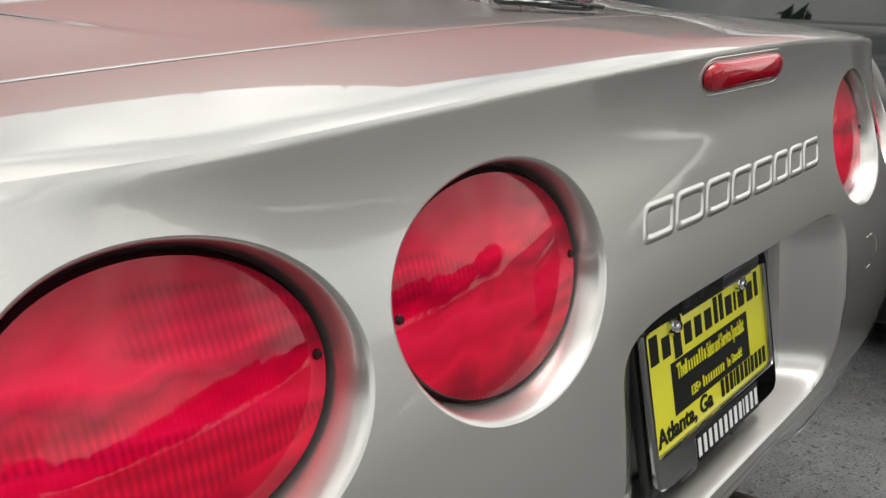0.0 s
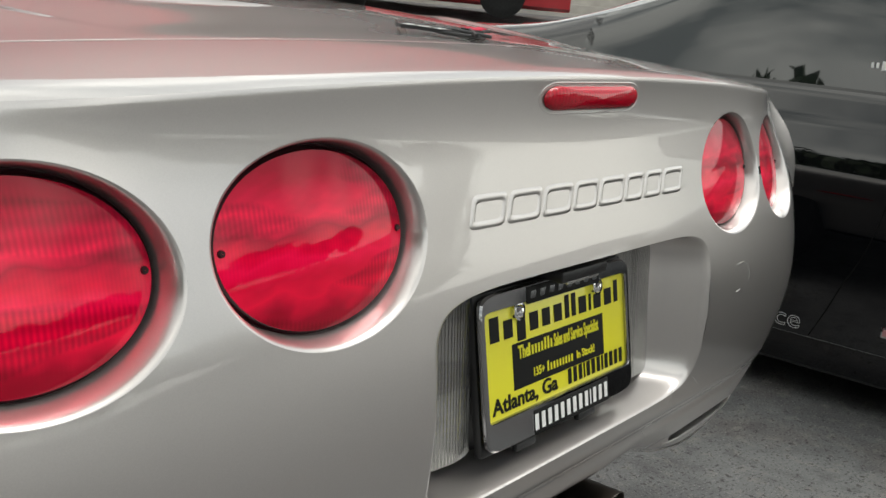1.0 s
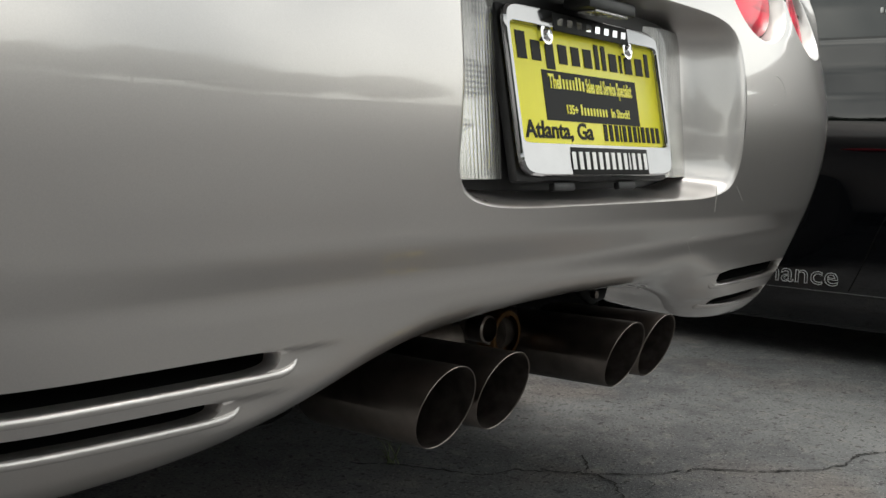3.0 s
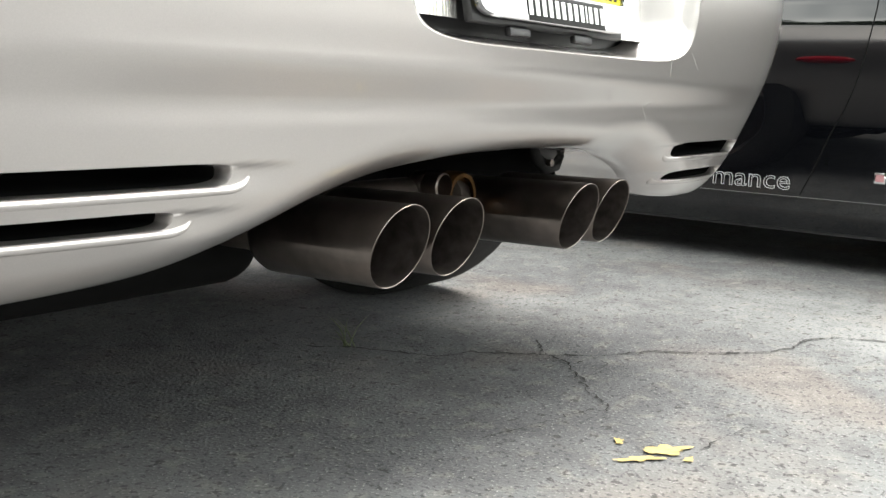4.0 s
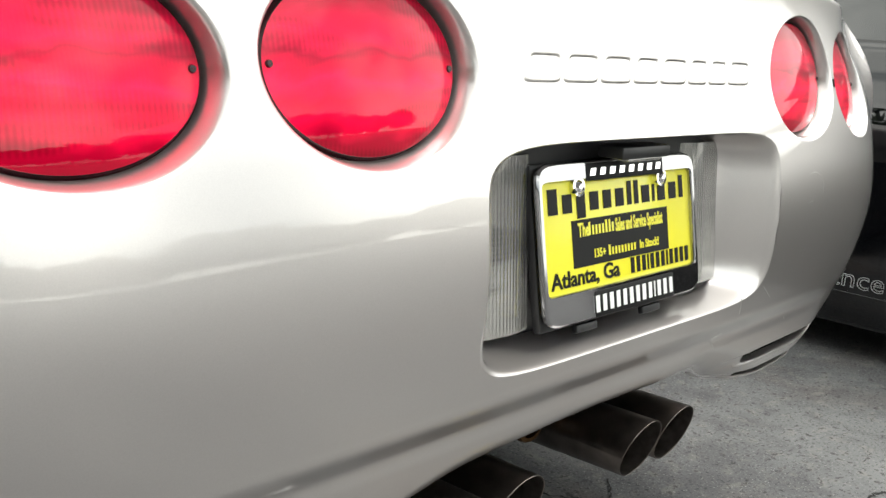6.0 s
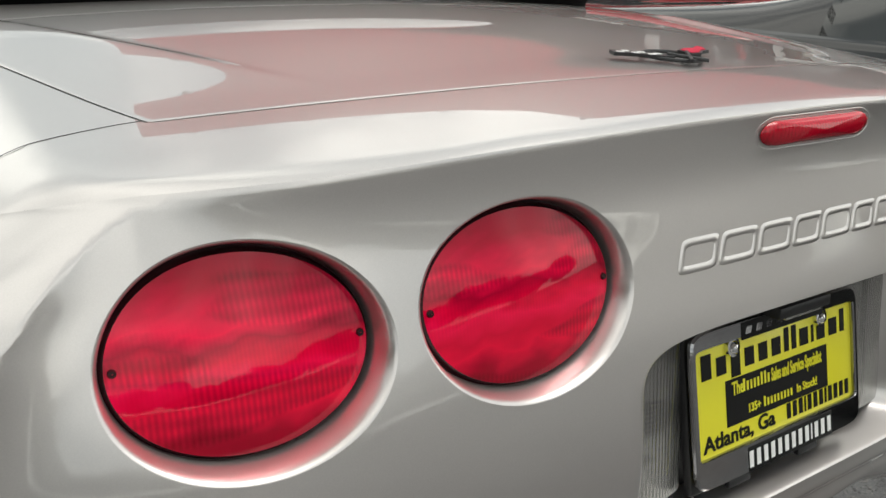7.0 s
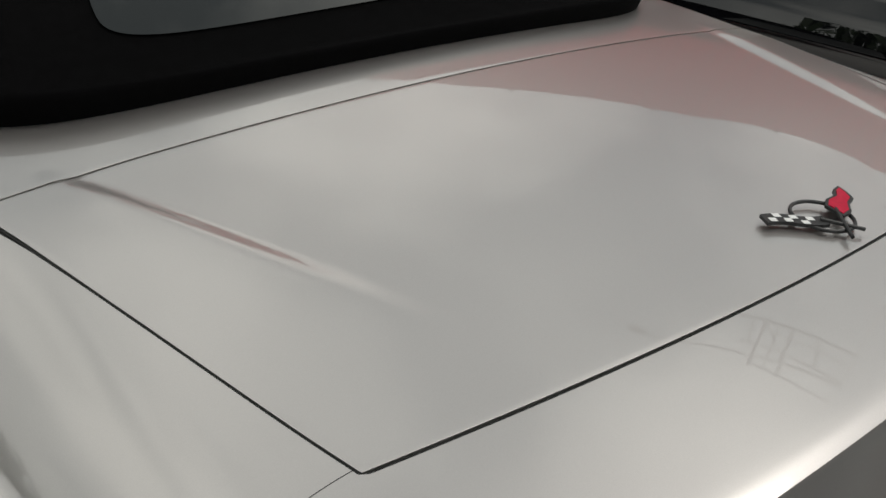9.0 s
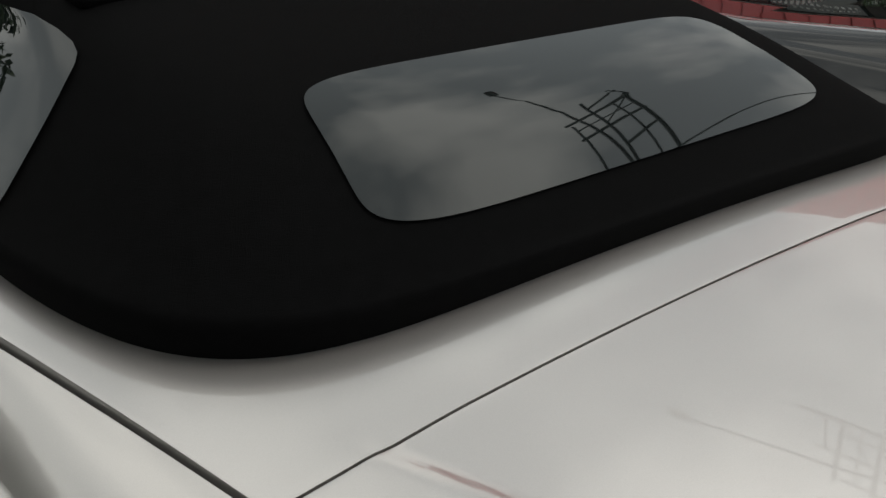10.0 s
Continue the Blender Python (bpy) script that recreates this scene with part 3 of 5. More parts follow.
sheet("soft_top", top_ring, ts, [0, 0.02, 0.04, 0.06, 0.08, 0.1, 0.14, 0.2, 0.3, 0.4, 0.5, 0.6, 0.7, 0.8, 0.9, 1.0], FABRIC, car, "black canvas convertible soft top", closed=True)
part("roof_panel", bm_box(-0.53, 0.53, 1.5, 2.6, 1.195, 1.217, 0.01), FABRIC, car)


def on_top(x, k, lift=0.0):
    """A place on the back of the soft top by its x and ring."""
    c = min(1.0, abs(x) / table(k, TOP_HALF)) ** (TOP_N / 2)
    t = -math.acos(c if x >= 0 else -c)
    return top_ring(t, k) + Vector((0, -0.45, 0.9)) * lift


def window(t, r):
    x, v = rounded(t, 0.463 * r, 0.5 * r)
    v = 0.5 + v
    return on_top(x * lerp(1.0, 0.90, v) - 0.012 * (1 - v), lerp(0.258, 0.672, v) + 0.055 * x, 0.0035)


ts = [2 * math.pi * i / 120 for i in range(120)]
sheet("rear_window", window, ts, [0.001, 0.2, 0.4, 0.6, 0.8, 0.92, 1.0], GLASS, car, "tinted glass rear window", closed=True)


def side_glass(g):
    """The door glass, running forward from the canvas quarter."""
    def pt(u, k):
        z = table(k, TOP_Z)
        edge = 1.325 + (z - 1.03) * 0.7 + 0.13 * max(0.0, (k - 0.64) / 0.2) ** 3
        y = lerp(edge, 2.04, u)
        q = min(1.0, (2.05 - y) / (2.05 - table(k, TOP_BACK)))
        c, v = math.sqrt(max(0.0, 1 - q ** TOP_N)), -(q ** (TOP_N / 2))
        t = math.atan2(v, g * c)
        return top_ring(t, k) + Vector((g * 0.006, 0, 0.002))
    return sheet("side_window", pt, list(np.linspace(0, 1, 16)), list(np.linspace(0.13, 0.84, 18)), GLASS, car, "dark glass of the door window")


for g in (-1, 1):
    side_glass(g)

# ---- exhaust ----


def exhaust_tip(x):
    z, r = 0.3035, 0.0425
    bm = bmesh.new()
    rings = []
    prof = [(0.024, 0.212), (0.030, 0.208), (r - 0.004, 0.200), (r, 0.190), (r, 0.0), (r - 0.0005, -0.0006), (r - 0.0013, 0.0), (r - 0.0013, 0.17), (0.001, 0.17)]
    for rr, d in prof:
        ring_ = []
        for k in range(48):
            a = 2 * math.pi * k / 48
            dz = rr * math.sin(a)
            cut = 0.03 - 0.32 * dz if d < 0.1 else 0.0
            ring_.append(bm.verts.new((x + rr * math.cos(a), d + cut, z + dz - 0.02 * d)))
        rings.append(ring_)
    for a, b in zip(rings, rings[1:]):
        for k in range(48):
            bm.faces.new((a[k], a[(k + 1) % 48], b[(k + 1) % 48], b[k]))
    bmesh.ops.recalc_face_normals(bm, faces=bm.faces[:])
    tip = part("exhaust_tip", bm, STEEL, car, "brushed steel exhaust tip")
    part("baffle", bm_lathe([(0.0005, 0.0), (r - 0.003, 0.0)], 32, Matrix.Translation((x, 0.164, z - 0.0035)) @ Matrix.Rotation(math.pi / 2, 4, "X")), SOOT, tip, "brown soot deep in the pipe")
    part("inlet_pipe", bm_tube([(x, 0.20, z - 0.004), (x, 0.31, z - 0.006)], 0.024, 20), SOOT, tip, "sooty pipe behind the tip")
    # a dull film of soot lines the mouth
    bm = bmesh.new()
    rings = [[bm.verts.new((x + rr * math.cos(a), d + (0.03 - 0.32 * rr * math.sin(a) if d < 0.1 else 0.0), z + rr * math.sin(a) - 0.02 * d)) for a in (2 * math.pi * k / 48 for k in range(48))] for rr, d in ((r - 0.0014, 0.0008), (r - 0.0018, 0.158))]
    for k in range(48):
        bm.faces.new((rings[1][k], rings[1][(k + 1) % 48], rings[0][(k + 1) % 48], rings[0][k]))
    part("soot_lining", bm, SOOT_FILM, tip, "dull grey-brown soot inside the mouth")
    return tip


for x in (-0.2275, -0.1330, 0.1260, 0.2120):
    exhaust_tip(x)
BRASS = material("heat_tinted_brass", (0.085, 0.045, 0.018), 0.6, 1.0, 0, 0, 0.5, 40.0)
TURN = Matrix.Rotation(math.pi / 2, 4, "X")
clamp = part("pipe_clamp", bm_lathe([(0.0005, -0.016), (0.0140, -0.017), (0.0145, -0.022), (0.0165, -0.020), (0.0165, -0.006), (0.0150, -0.003), (0.0165, 0.0), (0.0165, 0.020), (0.0145, 0.022)], 28, Matrix.Translation((-0.024, 0.150, 0.340)) @ TURN), STEEL, car, "short steel pipe clamp behind the tips")
part("clamp_bolt", bm_box(-0.010, -0.004, 0.140, 0.146, 0.318, 0.330, 0.001), STEEL, clamp)
part("pipe_collar", bm_lathe([(0.0005, 0.004), (0.0285, 0.002), (0.0290, -0.010), (0.0305, -0.012), (0.0312, 0.010), (0.029, 0.014), (0.024, 0.014)], 32, Matrix.Translation((0.046, 0.165, 0.322)) @ TURN), BRASS, car, "brass-tinted collar on the exhaust pipe")
for x in (-0.180, 0.168):
    part("cross_pipe", bm_tube([(x, 0.33, 0.310), (x, 0.26, 0.312), (x * 0.7, 0.20, 0.318), (x * 0.2, 0.175, 0.322)], 0.027, 16), SOOT, car, "sooty exhaust pipe")
for x in (-0.335, 0.335):
    box = bm_box(x - 0.205, x + 0.205, 0.30, 0.62, 0.215, 0.372, 0.05, 4)
    part("muffler", box, UNDER, car, "black sooty muffler under the rear of the car")
hanger = part("exhaust_hanger", bm_tube([(0.165, 0.13, 0.395), (0.190, 0.135, 0.366), (0.225, 0.14, 0.352), (0.262, 0.145, 0.352), (0.285, 0.15, 0.366)], [0.006, 0.009, 0.010, 0.008, 0.005], 10), RUBBER, car, "black rubber exhaust hanger")
part("hanger_bolt", bm_lathe([(0.0005, -0.004), (0.005, -0.004), (0.0055, 0.004), (0.0005, 0.005)], 6, Matrix.Translation((0.206, 0.122, 0.360)) @ TURN), STEEL, hanger)
part("vent_bolt", bm_box(-0.452, -0.440, 0.070, 0.078, 0.3735, 0.3785, 0.0008), STEEL, car, "small bolt inside the vent")


def wheel(x0, x1, y, parent, r=0.33):
    m = Matrix.Translation(((x0 + x1) / 2, y, r)) @ Matrix.Rotation(math.pi / 2, 4, "Y")
    h = abs(x1 - x0) / 2
    w = part("wheel", bm_lathe([(0.02, -h * 0.5), (0.21, -h * 0.6), (0.225, -h * 0.9), (0.225, h * 0.9), (0.21, h * 0.6), (0.02, h * 0.5)], 40, m), STEEL, parent, "alloy wheel")
    part("tyre", bm_lathe([(0.225, -h * 0.9), (0.25, -h), (r - 0.03, -h), (r - 0.006, -h * 0.88), (r, -h * 0.7), (r, h * 0.7), (r - 0.006, h * 0.88), (r - 0.03, h), (0.25, h), (0.225, h * 0.9)], 48, m), RUBBER, w, "black rubber tyre")


for g in (-1, 1):
    wheel(g * 0.62, g * 0.88, 0.86, car)
part("underbody", bm_box(-0.62, 0.62, 0.34, 3.9, 0.245, 0.42, 0.02), UNDER, car, "dark underbody")
part("nose", bm_box(-0.86, 0.86, 3.7, 4.05, 0.2, 0.86, 0.08, 4), PAINT, car)
part("bonnet", bm_box(-0.75, 0.75, 2.4, 3.9, 0.90, 0.985, 0.03), PAINT, car, "pewter silver bonnet")
for g in (-1, 1):
    wheel(g * 0.64, g * 0.88, 3.1, car)

# ---- small parts of the silver car ----


def text_mesh(text, size, outline=0.0, depth=0.0, bold=0.0):
    cu = bpy.data.curves.new("text", "FONT")
    cu.body, cu.size, cu.align_x, cu.align_y = text, size, "CENTER", "CENTER"
    cu.resolution_u = 3
    cu.offset = bold * size
    if outline:
        cu.fill_mode, cu.bevel_depth, cu.bevel_resolution = "NONE", outline, 0
    else:
        cu.extrude = depth
    ob = bpy.data.objects.new("text", cu)
    scene.collection.objects.link(ob)
    me = bpy.data.meshes.new_from_object(ob.evaluated_get(bpy.context.evaluated_depsgraph_get()))
    bpy.data.objects.remove(ob)
    bpy.data.curves.remove(cu)
    me.materials.clear()
    return me


def put_text(name, text, size, m, mat, parent, width=None, outline=0.0, depth=0.0004, label="", bold=0.022):
    me = text_mesh(text, size, outline, depth, 0.0 if outline else bold)
    co = np.zeros(len(me.vertices) * 3)
    me.vertices.foreach_get("co", co)
    xs = co[0::3]
    k = width / (xs.max() - xs.min()) if width else 1.0
    me.transform(m @ Matrix.Diagonal((k, 1, 1, 1)) @ Matrix.Translation((-(xs.max() + xs.min()) / 2, 0, 0)))
    return add(name, me, mat, parent, label)


def bars(name, m, widths, height, gap, mat, parent, slant=0.0, tall=(), low=(), depth=0.0006, label="", fill=0.62):
    """A row of plain upright bars, spaced like the marks they stand for."""
    total = sum(widths) + gap * (len(widths) - 1)
    x = -total / 2
    for i, w in enumerate(widths):
        h0 = -height * 0.5 - (height * 0.35 if i in low else 0)
        h1 = height * 0.5 + (height * 0.35 if i in tall else 0)
        x0, x1 = x + w * (1 - fill) / 2, x + w * (1 + fill) / 2
        v = [m @ Vector((px + slant * pz, pz, z)) for z in (0, depth) for px, pz in ((x0, h0), (x1, h0), (x1, h1), (x0, h1))]
        me = mesh_from(name, v, [(3, 2, 1, 0), (4, 5, 6, 7), (0, 1, 5, 4), (1, 2, 6, 5), (2, 3, 7, 6), (3, 0, 4, 7)], smooth=False)
        add(name, me, mat, parent, label if i == 0 else "")
        x += w + gap


# the plate: it leans, its foot nearer the street
PLATE_M = Matrix.Translation((0.0, 0.0165, 0.610)) @ Matrix.Rotation(radians(90) - math.atan(0.2), 4, "X")
PW, PH = 0.1615, 0.0870


def frame_ring(hw, hh, iw, ih, top, bot, depth):
    """A plate frame: flat ring with rounded outer corners and a raised face."""
    bm = bmesh.new()
    n = 80
    def ring_(w, h, cy, z, p):
        out = []
        for k in range(n):
            t = 2 * math.pi * k / n
            c, s = math.cos(t), math.sin(t)
            out.append(bm.verts.new((w * math.copysign(abs(c) ** (2 / p), c), cy + h * math.copysign(abs(s) ** (2 / p), s), z)))
        return out
    cy = (bot - top) / 2
    rings = [ring_(hw, hh, 0, 0, 14), ring_(hw, hh, 0, depth * 0.6, 14), ring_(hw - 0.002, hh - 0.002, 0, depth, 14), ring_(iw + 0.001, ih + 0.001, cy, depth, 30), ring_(iw, ih, cy, depth * 0.7, 30), ring_(iw, ih, cy, 0, 30)]
    for a, b in zip(rings, rings[1:]):
        for k in range(n):
            bm.faces.new((a[k], a[(k + 1) % n], b[(k + 1) % n], b[k]))
    bmesh.ops.transform(bm, matrix=PLATE_M, verts=bm.verts)
    bmesh.ops.recalc_face_normals(bm, faces=bm.faces[:])
    return bm


def on_plate(x, y, z=0.0):
    return PLATE_M @ Matrix.Translation((x, y, z))


plate_bm = bm_box(-0.156, 0.156, -0.077, 0.077, -0.003, 0.0, 0.0008)
bmesh.ops.transform(plate_bm, matrix=PLATE_M, verts=plate_bm.verts)
plate = part("dealer_plate", plate_bm, YELLOW, car, "yellow dealer plate with black printing")
part("plate_frame", frame_ring(PW, PH, 0.1545, 0.0600, 0.020, 0.034, 0.006), FRAME_CHROME, plate, "chrome plate frame")
holder = bm_box(-0.161, 0.161, -0.091, 0.088, -0.016, -0.004, 0.004)
bmesh.ops.transform(holder, matrix=PLATE_M, verts=holder.verts)
part("plate_holder", holder, BLACK, car, "black plate holder")
for (x, y, w, h, nm) in ((0.005, 0.0745, 0.080, 0.0098, "black_band"), (0.012, -0.0715, 0.084, 0.0145, "black_band")):
    b = bm_box(x - w, x + w, y - h, y + h, 0.005, 0.0068, 0.0006)
    bmesh.ops.transform(b, matrix=PLATE_M, verts=b.verts)
    part(nm, b, INK, plate, "black band on the frame")
panel = bm_box(-0.100, 0.100, -0.0285, 0.0235, 0.0002, 0.0006)
bmesh.ops.transform(panel, matrix=PLATE_M, verts=panel.verts)
part("black_panel", panel, INK, plate, "black printed panel")
bars("printed_bar", on_plate(-0.001, 0.0425, 0.0003), [0.0235, 0.0235, 0.0225, 0.0235, 0.0225, 0.0235, 0.0125, 0.0125, 0.0235, 0.007, 0.0235, 0.0235, 0.0125], 0.0205, 0.0026, INK, plate, 0.0, (0, 6, 7, 12), (2,), fill=0.72)
put_text("printed_word", "The", 0.021, on_plate(-0.079, 0.0115, 0.0009), YELLOW, plate, 0.021)
bars("printed_bar", on_plate(-0.0445, 0.0105, 0.0008), [0.0055] * 8, 0.0105, 0.0011, YELLOW, plate, 0.0, (0, 5, 6))
put_text("printed_word", "Sales and Service Specialist", 0.021, on_plate(0.036, 0.0110, 0.0009), YELLOW, plate, 0.103)
put_text("printed_word", "135+", 0.0135, on_plate(-0.049, -0.0165, 0.0009), YELLOW, plate, 0.022)
bars("printed_bar", on_plate(-0.004, -0.0168, 0.0008), [0.0052] * 9, 0.0085, 0.0014, YELLOW, plate, 0.0, (0,))
put_text("printed_word", "In Stock!", 0.0135, on_plate(0.055, -0.0165, 0.0009), YELLOW, plate, 0.042)
put_text("printed_word", "Atlanta, Ga", 0.0245, on_plate(-0.077, -0.0395, 0.0005), INK, plate, 0.132)
bars("printed_bar", on_plate(0.0790, -0.0385, 0.0003), [0.0102, 0.0102, 0.0102, 0.004, 0.0102, 0.0102, 0.0102, 0.0050, 0.0102, 0.0102, 0.0102, 0.0102], 0.0185, 0.0022, INK, plate, fill=0.72)
bars("frame_bar", on_plate(0.010, -0.0712, 0.0069), [0.0115] * 9 + [0.004] + [0.0115] * 3, 0.0185, 0.0022, WHITE, plate)
bars("frame_bar", on_plate(0.005, 0.0745, 0.0069), [0.0165] * 8, 0.0080, 0.003, CHROME, plate, 0.35)
for x in (-0.088, 0.084):
    part("plate_screw", bm_lathe([(0.0005, 0.0095), (0.0045, 0.009), (0.0068, 0.006), (0.0072, 0.001)], 20, on_plate(x, 0.0585)), CHROME, plate, "chrome screw")
    b = bm_lathe([(0.0072, 0.0055), (0.011, 0.0052), (0.0112, 0.0)], 24, on_plate(x, 0.0600))
    part("screw_tab", b, CHROME, plate)
for x in (-0.075, 0.06):
    b = bm_box(x - 0.02, x + 0.02, -0.101, -0.092, -0.012, -0.004, 0.002)
    bmesh.ops.transform(b, matrix=PLATE_M, verts=b.verts)
    part("holder_tab", b, BLACK, car)

# clear lamps either side of the plate, and the plate light above


def side_lamp(g):
    x0, x1 = (0.155, 0.272) if g < 0 else (0.155, 0.288)

    def pt(u, v):
        x = lerp(x0, x1, u) * g + 0.003
        z = lerp(0.522, 0.706, v)
        y = 0.040 - 0.014 * math.sin(math.pi * min(1, max(0, u))) ** 0.5 - 0.02 * (0.6 - v) * 0.9
        y += 0.012 * u * u
        return Vector((x, y, z))

    us, vs = [0, 0.02, 0.06, 0.12, 0.25, 0.4, 0.6, 0.75, 0.88, 0.95, 0.99, 1.0], list(np.linspace(0, 1, 9))
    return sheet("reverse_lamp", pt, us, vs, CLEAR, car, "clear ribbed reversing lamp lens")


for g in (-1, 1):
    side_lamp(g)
part("plate_light", bm_box(-0.05, 0.05, -0.004, 0.03, 0.700, 0.714, 0.003), BLACK, car, "black plate light housing")
part("plate_light_lens", bm_box(-0.035, 0.035, -0.002, 0.02, 0.697, 0.7005, 0.001), CLEAR, car)

# the high brake lamp in its shallow pocket


def capsule(t, k, c):
    a, b = c[2], c[3]
    e = 2.0 * b
    x = (a - e) * math.copysign(min(1.0, abs(math.cos(t)) * 8), math.cos(t)) + e * math.cos(t)
    return x * k if k <= 1 else x + (k - 1) * e * math.cos(t), b * math.sin(t) * k


def brake_pt(t, k):
    x, z = capsule(t, k, BRAKE)
    s, zz = BRAKE[0] - 0.012 + x, BRAKE[1] + z
    p, n = skin(s, zz), skin_normal(0.0, BRAKE[1] - 0.02)
    if k > 1:
        return p + n * (0.0004 * step(1.34, 1.26, k) - 0.0042 * step(1.26, 1.0, k))
    return p + n * (0.012 * math.sqrt(max(0, 1 - k * k)) + 0.001)


ts = [2 * math.pi * i / 240 for i in range(240)]
sheet("brake_lamp_rim", brake_pt, ts, [1.001, 1.06, 1.12, 1.18, 1.24, 1.28, 1.31, 1.34], PAINT, car, closed=True)
sheet("brake_lamp", brake_pt, ts, [0.001, 0.3, 0.6, 0.8, 0.92, 0.98, 1.0], RED_BRAKE, car, "long red high-mounted brake lamp", closed=True)

# raised plain blocks across the cover, pressed in the place of a badge
x = -0.231
for i, w in enumerate((0.058, 0.060, 0.058, 0.052, 0.058, 0.046, 0.046, 0.058)):
    def block(t, k, x=x, w=w):
        cx, cz = rounded(t, w / 2 - k, 0.0165 - k)
        return x + w / 2 + cx + 0.30 * cz, 0.799 + cz

    rows = [(0.0, 0.0), (0.0012, 0.0007), (0.0026, 0.0011), (0.0050, 0.0011), (0.0064, 0.0007), (0.0076, 0.0)]
    ts = [2 * math.pi * j / 40 for j in range(40)]
    verts = []
    for t in ts:
        for k, h in rows:
            s, z = block(t, k)
            verts.append(skin(s, z) + skin_normal(s, z) * h)
    add("raised_block", mesh_from("raised_block", verts, grid_faces(40, len(rows), True)), PAINT, car, "raised plain block in body colour" if i == 0 else "")
    x += w + 0.0035

# vent slots: dark pockets with a proud lower blade
for g in (-1, 1):
    for z0, x0, x1, h in SLOTS[g]:
        cx, hw = (x0 + x1) / 2, (x1 - x0) / 2

        def lip(t, k, g=g, z0=z0, cx=cx, hw=hw, h=h):
            c, s = math.cos(t), math.sin(t)
            x = cx + (hw - k * 0.5) * math.copysign(abs(c) ** (2 / 8), c)
            return g * x, z0 + (h - k * 0.25) * math.copysign(abs(s) ** (2 / 4), s)

        edge = rim_patch("vent_slot", lip, [(0.0, 0.0), (0.0012, 0.0012), (0.0035, 0.004), (0.006, 0.009), (0.007, 0.016)], PAINT, car, Vector((0, 1, 0)))
        rim_patch("vent_pocket", lip, [(0.007, 0.016), (0.008, 0.03), (0.008, 0.08), (0.03, 0.085)], UNDER, edge, Vector((0, 1, 0)), "black space inside the vent")

        def blade(u, v, g=g, z0=z0, x0=x0, x1=x1, h=h):
            """A soft proud lip under the slot that curls up round its inner end."""
            curl = radians(lerp(95, 0, min(1.0, u / 0.2)))
            x = x0 + 0.004 + (0.0 if u < 0.2 else (x1 - x0 - 0.002) * (u - 0.2) / 0.8) - 0.022 * math.sin(curl)
            z = z0 - (h + 0.0022) * math.cos(curl)
            fade = step(0.0, 0.14, u) * step(1.0, 0.82, u)
            a = math.pi * v
            w = 0.0034 * lerp(0.4, 1, fade) * math.cos(a)
            x, z = x + w * math.sin(curl), z + w * math.cos(curl)
            return skin(g * x, z) + skin_normal(g * x, z) * ((0.0040 if g < 0 else 0.0018) * fade * math.sin(a) ** 0.8 - 0.0005)

        sheet("vent_blade", blade, list(np.linspace(0, 1, 90)), list(np.linspace(0, 1, 11)), PAINT, car, "proud blade under a vent slot")

# seams of the bumper cover against the fenders
for g in (-1, 1):
    pts = []
    for k in range(40):
        f = k / 39
        pts.append(ring(g * lerp(0.93, 1.02, f), 1 - f) + Vector((0, 0, 0.0002)))
    for k in range(1, 12):
        pts.append(skin(g * lerp(1.02, 1.03, k / 11), lerp(shoulder(g * 1.02)[1], 0.72, k / 11)))
    part("cover_seam", bm_tube(pts, 0.0003, 6), BLACK, car, "fine dark panel seam")

# a red marker lens low on the flank beside the coupe
mark_s = min(np.arange(0.9, 1.6, 0.005), key=lambda s: abs(outline(s)[1] - 0.425))


def marker(t, k):
    s, z = mark_s + 0.098 * k * math.cos(t), 0.566 + 0.0125 * k * math.sin(t)
    return skin(s, z) + skin_normal(s, z) * (0.005 * math.sqrt(max(0.0, 1 - k * k)) + 0.0005)


sheet("side_marker", marker, [2 * math.pi * i / 48 for i in range(48)], [0.001, 0.3, 0.6, 0.85, 0.95, 1.0], RED_BRAKE, car, "slim red side marker lens", closed=True)

# pale marks at the right of the bumper: scuffs and painted-in reflections
PALE_MARK = material("pale_mark_paint", (0.55, 0.54, 0.52), 0.7, 0, 0, 0, 0.1, 200.0)
for pts in ([(0.245, 0.512), (0.252, 0.497), (0.258, 0.479)], [(0.309, 0.512), (0.322, 0.504), (0.343, 0.491)], [(0.256, 0.446), (0.240, 0.445), (0.232, 0.440), (0.244, 0.431), (0.253, 0.423)], [(0.475, 0.432), (0.480, 0.428)], [(0.403, 0.663), (0.428, 0.664), (0.448, 0.657), (0.457, 0.645), (0.454, 0.634)], [(0.405, 0.622), (0.420, 0.624)], [(0.415, 0.545), (0.418, 0.543)]):
    part("pale_streak", bm_tube([skin(s, z) + skin_normal(s, z) * 0.0001 for s, z in pts], [0.0003 + 0.0003 * (i % 2) for i in range(len(pts))], 5), PALE_MARK, car, "pale streak, part scuff and part painted-in reflection")

ENAMEL = material("red_enamel", (0.50, 0.012, 0.045), 0.55, 0, 0, 0, 0.1, 200.0, spec=0.15)
# the crossed-flags emblem on the lid, as plain shapes
EM = Matrix.Translation((0.0, 0.0, deck(0.02, 0.228) + 0.002)) @ Matrix.Translation((0.012, 0.228, 0)) @ Matrix.Rotation(radians(4), 4, "X") @ Matrix.Translation((-0.02, -0.25, 0))


